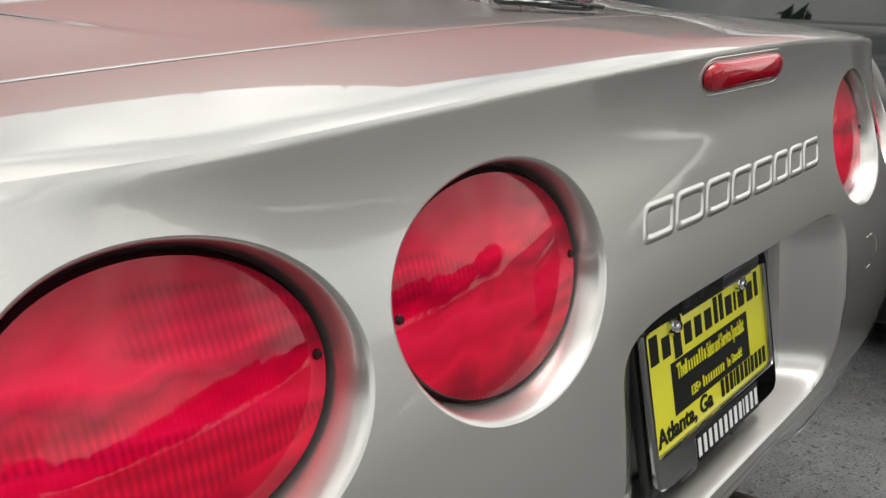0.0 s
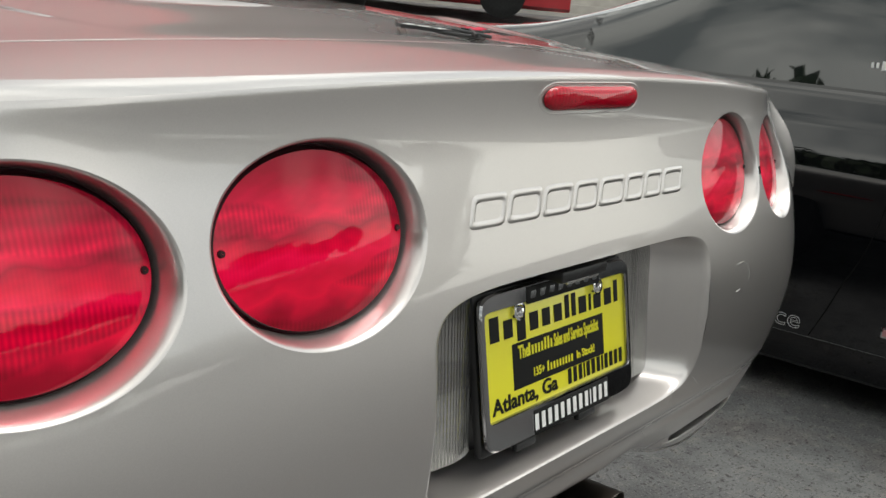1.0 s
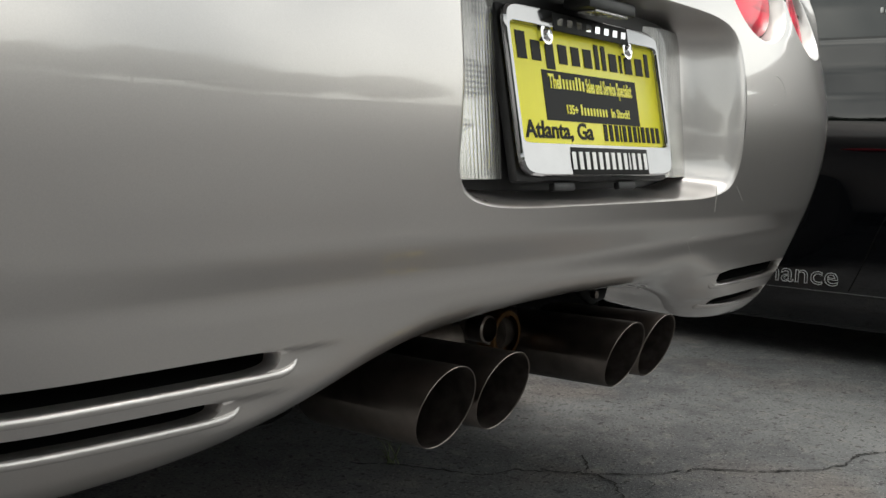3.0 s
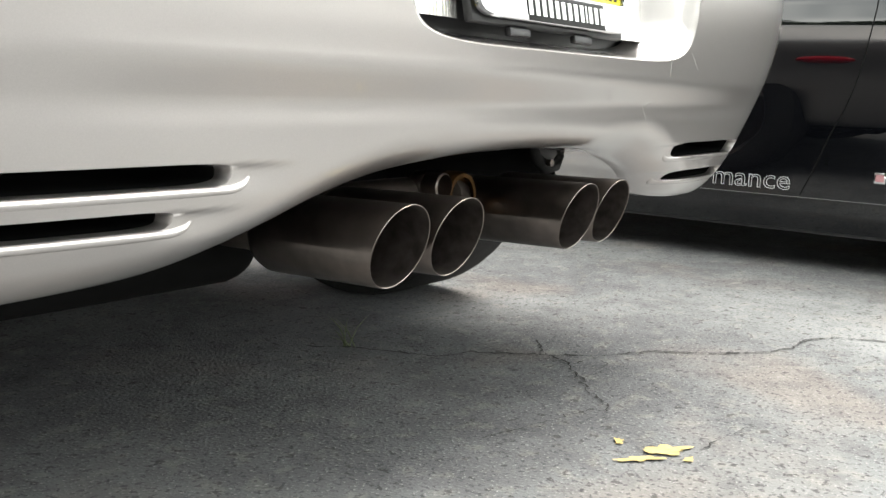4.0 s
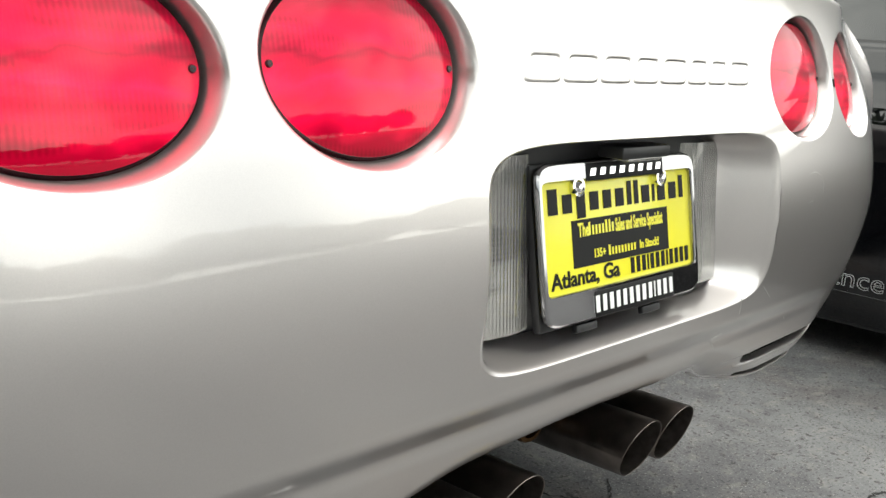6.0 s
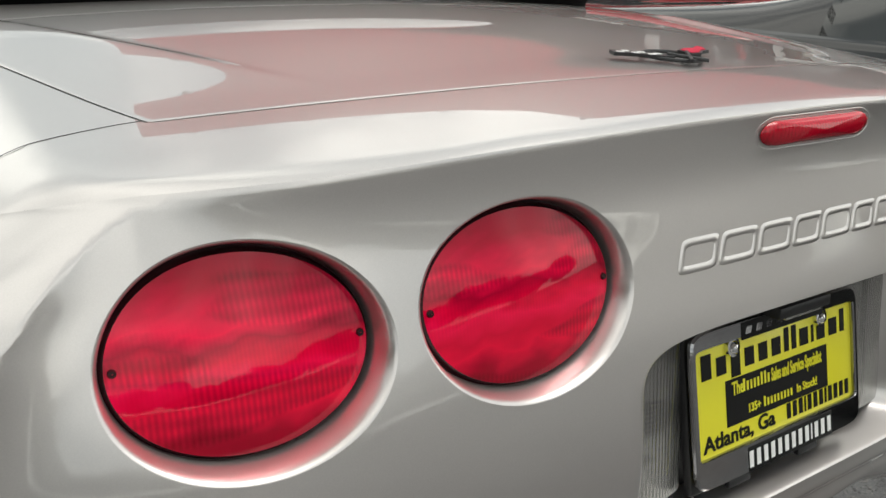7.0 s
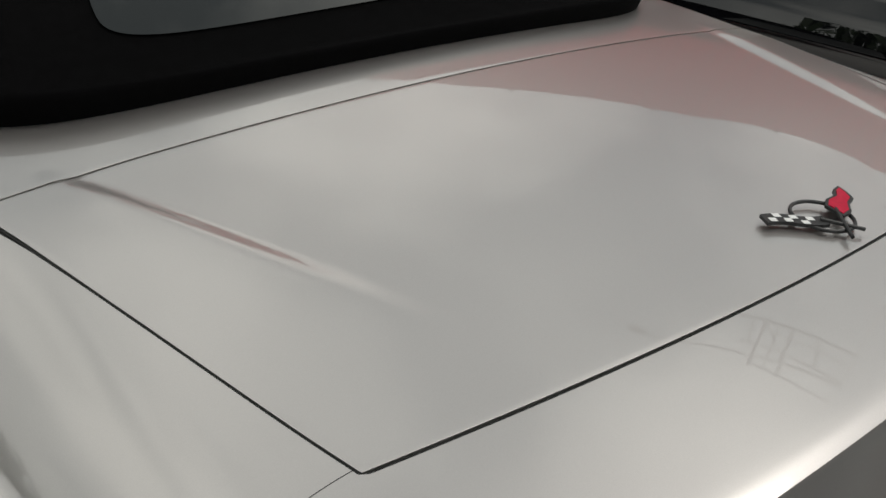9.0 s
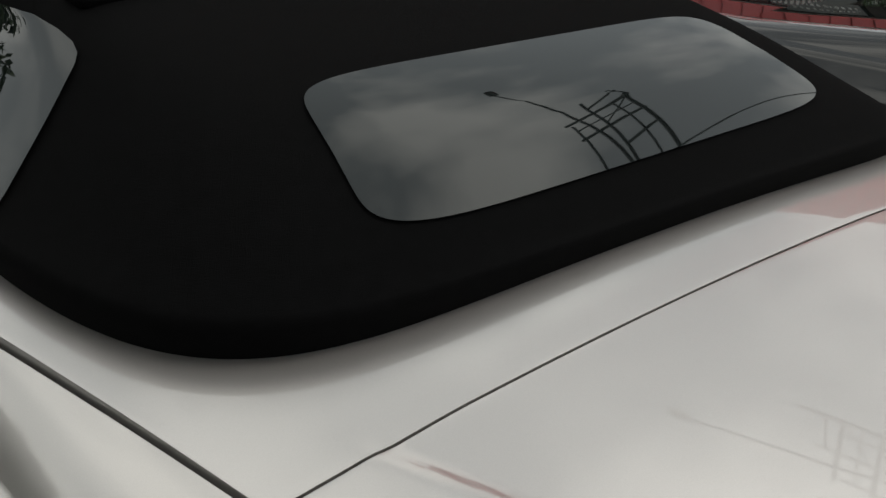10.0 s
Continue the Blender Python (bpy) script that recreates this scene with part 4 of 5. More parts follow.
def flat_shape(name, pts, z0, z1, mat, label=""):
    bm = bmesh.new()
    lo = [bm.verts.new((x, y, z0)) for x, y in pts]
    hi = [bm.verts.new((x, y, z1)) for x, y in pts]
    bm.faces.new(hi)
    bm.faces.new(lo[::-1])
    for i in range(len(pts)):
        j = (i + 1) % len(pts)
        bm.faces.new((lo[i], lo[j], hi[j], hi[i]))
    bmesh.ops.transform(bm, matrix=EM, verts=bm.verts)
    bmesh.ops.recalc_face_normals(bm, faces=bm.faces[:])
    return part(name, bm, mat, emblem, label, smooth=False)


ring_pts = [EM @ Vector((0.024 + 0.037 * math.cos(a), 0.250 + 0.036 * math.sin(a), 0.004)) for a in [2 * math.pi * k / 40 for k in range(40)]]
emblem = part("emblem", bm_tube(ring_pts, 0.0024, 8, True), BLACK, car, "small enamel emblem of two crossed flags")
FLAG_A, FLAG_B, FLAG_W = Vector((-0.050, 0.282, 0)), Vector((0.012, 0.240, 0)), Vector((0.010, 0.017, 0))
wave = [0.004 * math.sin(6.28 * k / 8) for k in range(9)]
low = [FLAG_A.lerp(FLAG_B, k / 8) - FLAG_W * 0.5 + FLAG_W * wave[k] * 40 for k in range(9)]
high = [FLAG_A.lerp(FLAG_B, k / 8) + FLAG_W * 0.5 + FLAG_W * wave[k] * 40 for k in range(9)]
flat_shape("checked_flag", [(p.x, p.y) for p in low + high[::-1]], 0.003, 0.0072, BLACK, "black checked flag")
for i in range(6):
    for j in range(2):
        if (i + j) % 2 == 0:
            q = FLAG_A.lerp(FLAG_B, (i + 1) / 8) + FLAG_W * (0.24 if j else -0.24) + FLAG_W * wave[i + 1] * 40
            u, w = (FLAG_B - FLAG_A) / 17, FLAG_W * 0.2
            flat_shape("flag_check", [tuple((q - u - w)[:2]), tuple((q + u - w)[:2]), tuple((q + u + w)[:2]), tuple((q - u + w)[:2])], 0.0073, 0.0077, WHITE)
flat_shape("red_flag", [(0.036, 0.231), (0.056, 0.232), (0.074, 0.244), (0.092, 0.248), (0.102, 0.262), (0.108, 0.277), (0.092, 0.275), (0.078, 0.266), (0.058, 0.266), (0.042, 0.258)], 0.006, 0.0098, BLACK, "red enamel flag with a dark rim")
flat_shape("red_flag", [(0.040, 0.234), (0.056, 0.2355), (0.073, 0.247), (0.089, 0.2515), (0.098, 0.263), (0.1025, 0.273), (0.092, 0.271), (0.079, 0.2625), (0.059, 0.2625), (0.045, 0.2555)], 0.0099, 0.0106, ENAMEL)
part("flag_staff", bm_tube([EM @ Vector((0.046, 0.247, 0.009)), EM @ Vector((0.000, 0.201, 0.007))], 0.0024, 8), BLACK, emblem)
part("flag_staff", bm_tube([EM @ Vector((0.006, 0.244, 0.008)), EM @ Vector((0.034, 0.203, 0.006))], 0.0024, 8), BLACK, emblem)

# ---- the dark coupe beside it ----
coupe = thing("coupe", "glossy dark blue sports coupe with tinted windows", "car")
CX = 2.64
SECTION = [(0.80, 0.100), (0.865, 0.108), (0.880, 0.15), (0.885, 0.196), (0.897, 0.200), (0.903, 0.27), (0.909, 0.36), (0.915, 0.50), (0.9165, 0.60), (0.9125, 0.655), (0.900, 0.71), (0.876, 0.785), (0.836, 0.865), (0.80, 0.885), (0.74, 0.900), (0.5, 0.925), (0.0, 0.935)]
ARCH_Y, ARCH_R = -0.395, 0.352


def coupe_side(y, k):
    """Half section of the lower body, from sill to belt to the middle of the top."""
    tip = step(2.6, 3.1, y) + step(-0.7, -1.3, y)
    i = min(int(k), len(SECTION) - 2)
    f = k - i
    w, z = lerp(SECTION[i][0], SECTION[i + 1][0], f), lerp(SECTION[i][1], SECTION[i + 1][1], f)
    return w * (1 - 0.12 * tip), z - 0.25 * step(-0.2, -1.4, y) * step(0.5, 0.9, z)


def coupe_point(y, k, g=-1):
    w, z = coupe_side(y, k)
    d = math.hypot(y - ARCH_Y, z - 0.33)
    if d < ARCH_R and z < 0.75:  # the wheel opening
        q = math.sqrt(max(0.0, ARCH_R**2 - (y - ARCH_Y) ** 2))
        z = max(z, 0.33 + q)
    return Vector((CX + g * w, y, z))


ys = list(np.arange(-1.35, -0.85, 0.05)) + list(np.arange(-0.85, 0.1, 0.0125)) + list(np.arange(0.1, 3.15, 0.05))
ks = list(np.arange(0, 16.01, 0.25))
sheet("body", coupe_point, ys, ks, DARK_PAINT, coupe, "glossy dark blue body side", sharp=60)
sheet("far_side", lambda y, k: coupe_point(y, k, 1), ys, ks, DARK_PAINT, coupe)
part("wheel_well", bm_box(CX - 0.86, CX + 0.86, -0.95, 2.8, 0.10, 0.72), BLACK, coupe, "dark underside")


def side_x(z):
    for (w0, z0), (w1, z1) in zip(SECTION, SECTION[1:]):
        if z <= z1:
            return CX - lerp(w0, w1, (z - z0) / (z1 - z0))
    return CX - 0.8


def arch_lip(t, v):
    """The rolled edge round the front wheel opening."""
    rad = ARCH_R + (-0.012, -0.006, 0.0, 0.010, 0.024, 0.034)[v]
    y, z = ARCH_Y + rad * math.cos(t), 0.33 + rad * math.sin(t)
    return Vector((side_x(z) + (0.030, 0.004, -0.003, -0.0045, -0.003, 0.0005)[v], y, z))


sheet("wheel_arch", arch_lip, [radians(a) for a in range(-22, 203, 3)], range(6), DARK_PAINT, coupe, "dark rolled wheel arch edge")


def side_strip(name, pts, r, mat, label=""):
    return part(name, bm_tube([(side_x(z) + 0.0008, y, z) for y, z in pts], r, 6), mat, coupe, label)


seam = [(0.105, 0.86), (0.098, 0.80), (0.090, 0.72), (0.09, 0.68), (0.10, 0.60), (0.115, 0.52), (0.14, 0.44), (0.175, 0.36), (0.205, 0.28), (0.24, 0.20)]
side_strip("door_seam", [(table(z, sorted((b, a) for a, b in seam)), z) for z in np.arange(0.205, 0.86, 0.012)], 0.0022, UNDER, "dark door seam")
side_strip("sill_line", [(y, 0.1985) for y in np.arange(-0.07, 2.0, 0.05)], 0.0016, CHROME, "thin bright line over the sill")
wx = Matrix(((0, 0, -1, side_x(0.238) - 0.0012), (-1, 0, 0, 0.372), (0, 1, 0, 0.238), (0, 0, 0, 1)))
put_text("door_word", "mance", 0.074, wx, material("faded_white_print", (0.42, 0.42, 0.43), 0.5), coupe, 0.215, outline=0.0009, label="white outlined lettering low on the door")
tag = bm_box(side_x(0.265) - 0.003, side_x(0.265) + 0.004, 0.026, 0.054, 0.251, 0.279, 0.001)
sticker = part("fender_badge", tag, CHROME, coupe, "small square silver and red badge")
part("badge_field", bm_box(side_x(0.265) - 0.0042, side_x(0.265), 0.030, 0.050, 0.256, 0.274), material("badge_red", (0.34, 0.17, 0.18), 0.4), sticker)
ROOF = [(-0.75, 0.90), (-0.4, 1.05), (-0.1, 1.165), (0.2, 1.220), (0.48, 1.235), (0.66, 1.212), (0.76, 1.188), (0.92, 1.115), (1.14, 1.035), (1.4, 0.97), (1.9, 0.925), (2.4, 0.90)]


def coupe_cabin(y, k):
    zt = table(y, ROOF)
    top = max(0.03, zt - 0.885)
    rows = [(0.815, 0.875), (0.785, 0.885 + top * 0.35), (0.745, 0.885 + top * 0.70), (0.725, 0.885 + top * 0.80), (0.718, 0.885 + top * 0.815), (0.70, 0.885 + top * 0.90), (0.66, zt - 0.006), (0.5, zt + 0.01), (0.0, zt + 0.02)]
    i = min(int(k), len(rows) - 2)
    return Vector((CX - lerp(rows[i][0], rows[i + 1][0], k - i), y, lerp(rows[i][1], rows[i + 1][1], k - i)))


ys2 = list(np.arange(-0.75, 2.35, 0.03))
# paler than the body: the sky's reflection is put into this colour
ROOF_SKY = material("sky_pale_roof", (0.36, 0.365, 0.37), 0.24, 0.85, 1.0, 0.03, 0.05, 500.0)
COUPE_GLASS = material("pale_tinted_glass", (0.010, 0.013, 0.012), 0.02, 0.0, 0.8, 0.02, 0.2, 3.0, spec=0.6)


def both_sides(name, ys, ks, mat, label="", sharp=None):
    """A panel of the cabin and its twin on the far side."""
    near = sheet(name, coupe_cabin, ys, ks, mat, coupe, label, sharp=sharp)
    me = near.data.copy()
    me.transform(Matrix.Translation((2 * CX, 0, 0)) @ Matrix.Diagonal((-1, 1, 1, 1)))
    me.flip_normals()
    add(name, me, mat, coupe, label)


both_sides("side_window", list(np.arange(-0.35, 1.12, 0.03)), [0, 0.5, 1, 1.5, 2, 2.5, 3], COUPE_GLASS, "tinted side glass")
both_sides("window_seal", ys2, [3, 3.3, 3.7, 4], BLACK, "black window seal", 30)
both_sides("roof", [y for y in ys2 if -0.12 < y < 0.81], [4, 4.4, 4.8, 5.2, 5.6, 6, 6.5, 7, 7.5, 8], ROOF_SKY, "glossy roof panel, coloured grey for the sky it mirrors")
both_sides("roof_pillar", [y for y in ys2 if y > 0.77], [4, 4.4, 4.8, 5.2, 5.6, 6], ROOF_SKY)
both_sides("roof_pillar", [y for y in ys2 if y < -0.08], [4, 4.4, 4.8, 5.2, 5.6, 6], ROOF_SKY)
both_sides("hatch_glass", [y for y in ys2 if y > 0.77], [6, 6.5, 7, 7.5, 8], GLASS, "dark sloping hatch glass")
both_sides("windscreen", [y for y in ys2 if y < -0.08], [6, 6.5, 7, 7.5, 8], GLASS, "dark windscreen")
both_sides("rear_quarter", list(np.arange(1.09, 2.35, 0.03)), [0, 1, 2, 3], DARK_PAINT, "glossy dark rear quarter")
both_sides("windscreen_pillar", list(np.arange(-0.75, -0.32, 0.03)), [0, 1, 2, 3], DARK_PAINT)
for y_end, way in ((ys[0], -1), (ys[-1], 1)):
    sheet("end_panel", lambda k, f, y_end=y_end, way=way: coupe_point(y_end, k, -1).lerp(coupe_point(y_end, k, 1), f) + Vector((0, way * 0.22 * (1 - (2 * f - 1) ** 2) * (1 - (k / 16) ** 4), 0)), ks, list(np.linspace(0, 1, 25)), DARK_PAINT, coupe, "dark bumper panel")
for yy in (0.75, 0.77):
    part("roof_joint", bm_tube([coupe_cabin(yy, k) + Vector((-0.001, 0, 0.001)) for k in (4.2, 5, 5.5, 6, 6.5, 7)], 0.003, 6), BLACK, coupe)
# a plain white sticker low on the side glass
sk = coupe_cabin(0.19, 0.55)
bars("window_sticker", Matrix.Translation(sk + Vector((-0.004, 0, 0))) @ Matrix(((0, 0, -1, 0), (-1, 0, 0, 0), (0, 1, 0, 0), (0, 0, 0, 1))), [0.012, 0.012, 0.02, 0.02, 0.012, 0.012], 0.014, 0.001, WHITE, coupe, 0.0, (2, 3), (2, 3), label="small white winged sticker")
# the door mirror
mm = Matrix.Translation((CX - 0.985, -0.05, 0.86)) @ Matrix.Diagonal((0.095, 0.075, 0.06, 1))
bm = bmesh.new()
bmesh.ops.create_uvsphere(bm, u_segments=28, v_segments=16, radius=1.0)
for v in bm.verts:
    v.co = Vector([math.copysign(abs(c) ** 0.7, c) for c in v.co])
bmesh.ops.transform(bm, matrix=mm, verts=bm.verts)
mirror = part("door_mirror", bm, DARK_PAINT, coupe, "dark door mirror")
part("mirror_foot", bm_box(CX - 0.93, CX - 0.82, -0.12, -0.04, 0.82, 0.87, 0.012), BLACK, mirror)
wheel(CX - 0.90, CX - 0.68, ARCH_Y, coupe)
wheel(CX - 0.90, CX - 0.65, 2.24, coupe)
wheel(CX + 0.68, CX + 0.90, ARCH_Y, coupe)
wheel(CX + 0.65, CX + 0.90, 2.24, coupe)

# ---- building, steps and plants: laid out square to the far side of the lot ----
SITE = Matrix.Translation((9.48, 15.5, 0)) @ Matrix.Rotation(radians(-33), 4, "Z")


def site(bm):
    bmesh.ops.transform(bm, matrix=SITE, verts=bm.verts)
    return bm


FLOOR_Z, SILL_Z, HEAD_Z, EAVE_Z, ROOF_Z = 1.78, 2.68, 4.28, 4.60, 8.0
building = thing("showroom", "low showroom building with dark glass front and red metal roof", "building")
for x0, x1 in ((-4.2, 5.7), (8.75, 45)):
    part("wall", site(bm_box(x0, x1, 0.0, 0.25, 0.6, SILL_Z)), STUCCO, building, "white stucco wall under the windows")
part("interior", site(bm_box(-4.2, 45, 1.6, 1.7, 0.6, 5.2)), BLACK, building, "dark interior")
part("interior_floor", site(bm_box(-4.2, 45, 0.25, 1.7, 0.6, FLOOR_Z)), FRAME_BROWN, building)
part("soffit", site(bm_box(-4.2, 45, -1.15, 1.7, EAVE_Z - 0.08, EAVE_Z)), STUCCO, building, "pale soffit under the eave")
part("header", site(bm_box(-4.2, 45, 0.0, 0.2, HEAD_Z, EAVE_Z - 0.08)), FRAME_BROWN, building, "bronze header over the windows")
for x0, x1, zb in ((5.75, 7.22, FLOOR_Z), (7.42, 8.36, FLOOR_Z), (8.86, 10.50, SILL_Z), (10.94, 12.3, SILL_Z), (12.5, 13.6, SILL_Z), (13.8, 14.9, SILL_Z), (0.6, 5.6, SILL_Z), (-4.0, 0.4, SILL_Z), (16.0, 18.4, SILL_Z), (18.6, 21.0, SILL_Z), (21.2, 26.0, SILL_Z)):
    w = part("window", site(bm_box(x0, x1, 0.10, 0.115, zb, HEAD_Z)), GLASS, building, "dark tinted pane")
    part("sill", site(bm_box(x0 - 0.06, x1 + 0.06, -0.02, 0.16, zb - 0.03, zb + 0.05, 0.006)), FRAME_BROWN, w)
for x, h in ((5.68, 0.07), (7.32, 0.09), (8.56, 0.19), (10.72, 0.19), (12.4, 0.09), (13.7, 0.09), (0.5, 0.09), (18.5, 0.09), (21.1, 0.09)):
    part("mullion", site(bm_box(x - h, x + h, -0.01, 0.2, FLOOR_Z if x < 9 else SILL_Z, HEAD_Z, 0.008)), FRAME_BROWN, building, "bronze mullion")
part("transom", site(bm_box(5.7, 8.4, 0.05, 0.17, FLOOR_Z + 2.08, FLOOR_Z + 2.18, 0.006)), FRAME_BROWN, building)
part("pier", site(bm_box(14.98, 15.85, -0.12, 0.2, 0.6, EAVE_Z - 0.08, 0.01)), STUCCO, building, "pale pier")
roof_bm = bmesh.new()
n = 116
for i in range(n):
    x0, x1 = -4.4 + 49.4 * i / n, -4.4 + 49.4 * (i + 1) / n
    for a, b, off in ((x0, x0 + 0.04, 0.035), (x0 + 0.04, x1, 0.0)):
        v = [roof_bm.verts.new(p) for p in ((a, -1.2 - off, EAVE_Z - 0.05), (b, -1.2 - off, EAVE_Z - 0.05), (b, -0.1 - off, ROOF_Z), (a, -0.1 - off, ROOF_Z))]
        roof_bm.faces.new(v)
part("roof", site(roof_bm), RED_ROOF, building, "red ribbed metal mansard roof", smooth=False)
part("roof_back", site(bm_box(-4.4, 45, -0.08, 6.0, EAVE_Z + 0.1, ROOF_Z - 0.02)), RED_ROOF, building)
part("fascia", site(bm_box(-4.4, 45, -1.28, -1.16, EAVE_Z - 0.16, EAVE_Z - 0.05)), RED_ROOF, building, "red eave trim")
for x in (-3.4, -0.9, 2.2, 5.4, 9.0, 12.5, 16.5):
    part("vent_pipe", site(bm_lathe([(0.07, ROOF_Z - 0.1), (0.07, ROOF_Z + 0.32), (0.001, ROOF_Z + 0.33)], 12, Matrix.Translation((x, 0.5, 0)))), BLACK, building)


def on_front(x, z):
    return SITE @ Matrix.Translation((x, 0.09, z)) @ Matrix.Rotation(radians(90), 4, "X")


bars("door_sign", on_front(7.9, 3.62), [0.07] * 8, 0.10, 0.012, WHITE, building, label="pale lettering reduced to bars")
bars("door_sign", on_front(7.9, 3.48), [0.07] * 4, 0.08, 0.012, WHITE, building)
for k in range(4):
    bars("door_sign", on_front(7.88, 3.34 - 0.105 * k), [0.2, 0.06, 0.30], 0.05, 0.06, WHITE, building)
bars("window_sign", on_front(9.65, 3.73), [0.10] * 9 + [0.03] + [0.10] * 3, 0.135, 0.024, WHITE, building)
bars("window_sign", on_front(9.67, 3.28), [0.105] * 3 + [0.05] + [0.105] * 3 + [0.05] + [0.105] * 4, 0.23, 0.026, WHITE, building)
part("notice", site(bm_box(6.2, 6.5, 0.085, 0.095, 3.2, 4.0)), WHITE, building, "white paper notice on the door")
part("extinguisher", site(bm_lathe([(0.001, 2.55), (0.08, 2.56), (0.08, 2.95), (0.03, 3.0), (0.001, 3.01)], 14, Matrix.Translation((8.1, 0.05, 0)))), RED_PAINT, building, "red extinguisher by the door")
part("wall_lamp", site(bm_box(13.25, 13.6, -1.36, -1.28, 4.36, 4.53, 0.01)), WHITE, building, "small white floodlight")

steps = thing("entrance_steps", "pale concrete entrance steps", "steps")
for k in range(5):
    part("step", site(bm_box(2.0, 12.0, -1.0 - 0.34 * k, 0.0, 0.2, FLOOR_Z - 0.17 * k, 0.012)), CONCRETE, steps)
rail = thing("handrail", "thin dark metal handrail on the steps", "handrail")
part("rail", site(bm_tube([(7.40, -2.5, 1.1), (7.38, -2.45, 2.05), (7.36, -1.0, 2.7), (7.36, -0.95, 1.78)], 0.026, 8)), BLACK, rail)
part("rail", site(bm_tube([(6.7, -2.5, 1.1), (6.7, -2.45, 2.05), (6.7, -1.0, 2.7), (6.7, -0.95, 1.78)], 0.026, 8)), BLACK, rail)
pot = thing("planter", "dark grey tapered plastic planter on the step", "planter")
part("pot", site(bm_lathe([(0.001, FLOOR_Z), (0.20, FLOOR_Z), (0.26, FLOOR_Z + 0.34), (0.305, FLOOR_Z + 0.35), (0.305, FLOOR_Z + 0.42), (0.27, FLOOR_Z + 0.42), (0.25, FLOOR_Z + 0.32), (0.001, FLOOR_Z + 0.30)], 28, Matrix.Translation((9.0, -0.5, 0)))), POT, pot)


def foliage(count, spread, size, seed, colour=None):
    """Many small leaves filling a lumpy crown."""
    rng = random.Random(seed)
    verts, faces = [], []
    for _ in range(count):
        d = Vector((rng.gauss(0, 1), rng.gauss(0, 1), rng.gauss(0, 1))).normalized()
        r = (0.55 + 0.45 * rng.random()) * (0.8 + 0.35 * noise.noise(d * 2.2 + Vector((seed, 0, 0))))
        c = Vector((d.x * spread[0] * r, d.y * spread[1] * r, d.z * spread[2] * r))
        a, b = Vector((rng.gauss(0, 1), rng.gauss(0, 1), rng.gauss(0, 1))).normalized(), Vector((rng.gauss(0, 1), rng.gauss(0, 1), rng.gauss(0, 1))).normalized()
        s = size * (0.6 + 0.8 * rng.random())
        i = len(verts)
        verts += [c - a * s, c + b * s * 0.45, c + a * s, c - b * s * 0.45]
        faces.append((i, i + 1, i + 2, i + 3))
    return verts, faces


def shrub(name, at, spread, count, size, seed, mat, label, category, trunk=None):
    ob = thing(name, label, category)
    v, f = foliage(count, spread, size, seed)
    me = mesh_from("crown", [SITE @ (Vector(at) + p) for p in v], f, smooth=False)
    add("crown", me, mat, ob)
    if trunk:
        part("trunk", site(bm_tube([(at[0], at[1], trunk), (at[0] + 0.05, at[1], (trunk + at[2]) / 2), (at[0], at[1], at[2])], [0.06, 0.05, 0.03], 10)), BARK, ob)
    return ob


for i, x in enumerate((10.25, 11.05, 11.85, 12.65)):
    shrub("hedge_shrub", (x, -1.3, 2.22), (0.62, 0.55, 0.60), 3000, 0.04, 10 + i, LEAF, "clipped dark green shrub by the window", "shrub", 0.9)
for i, x in enumerate((12.2, 13.35)):
    t = shrub("flowering_tree", (x, -1.5, 3.45), (0.85, 0.6, 0.75), 3000, 0.05, 30 + i, LEAF, "small tree with clusters of pink-red blossom", "tree", 0.9)
    v, f = foliage(900, (0.75, 0.6, 0.42), 0.05, 50 + i)
    add("blossom", mesh_from("blossom", [SITE @ (Vector((x, -1.6, 3.98)) + p) for p in v], f, smooth=False), FLOWER, t, "pink-red blossom")


# ---- red cars across the lot ----


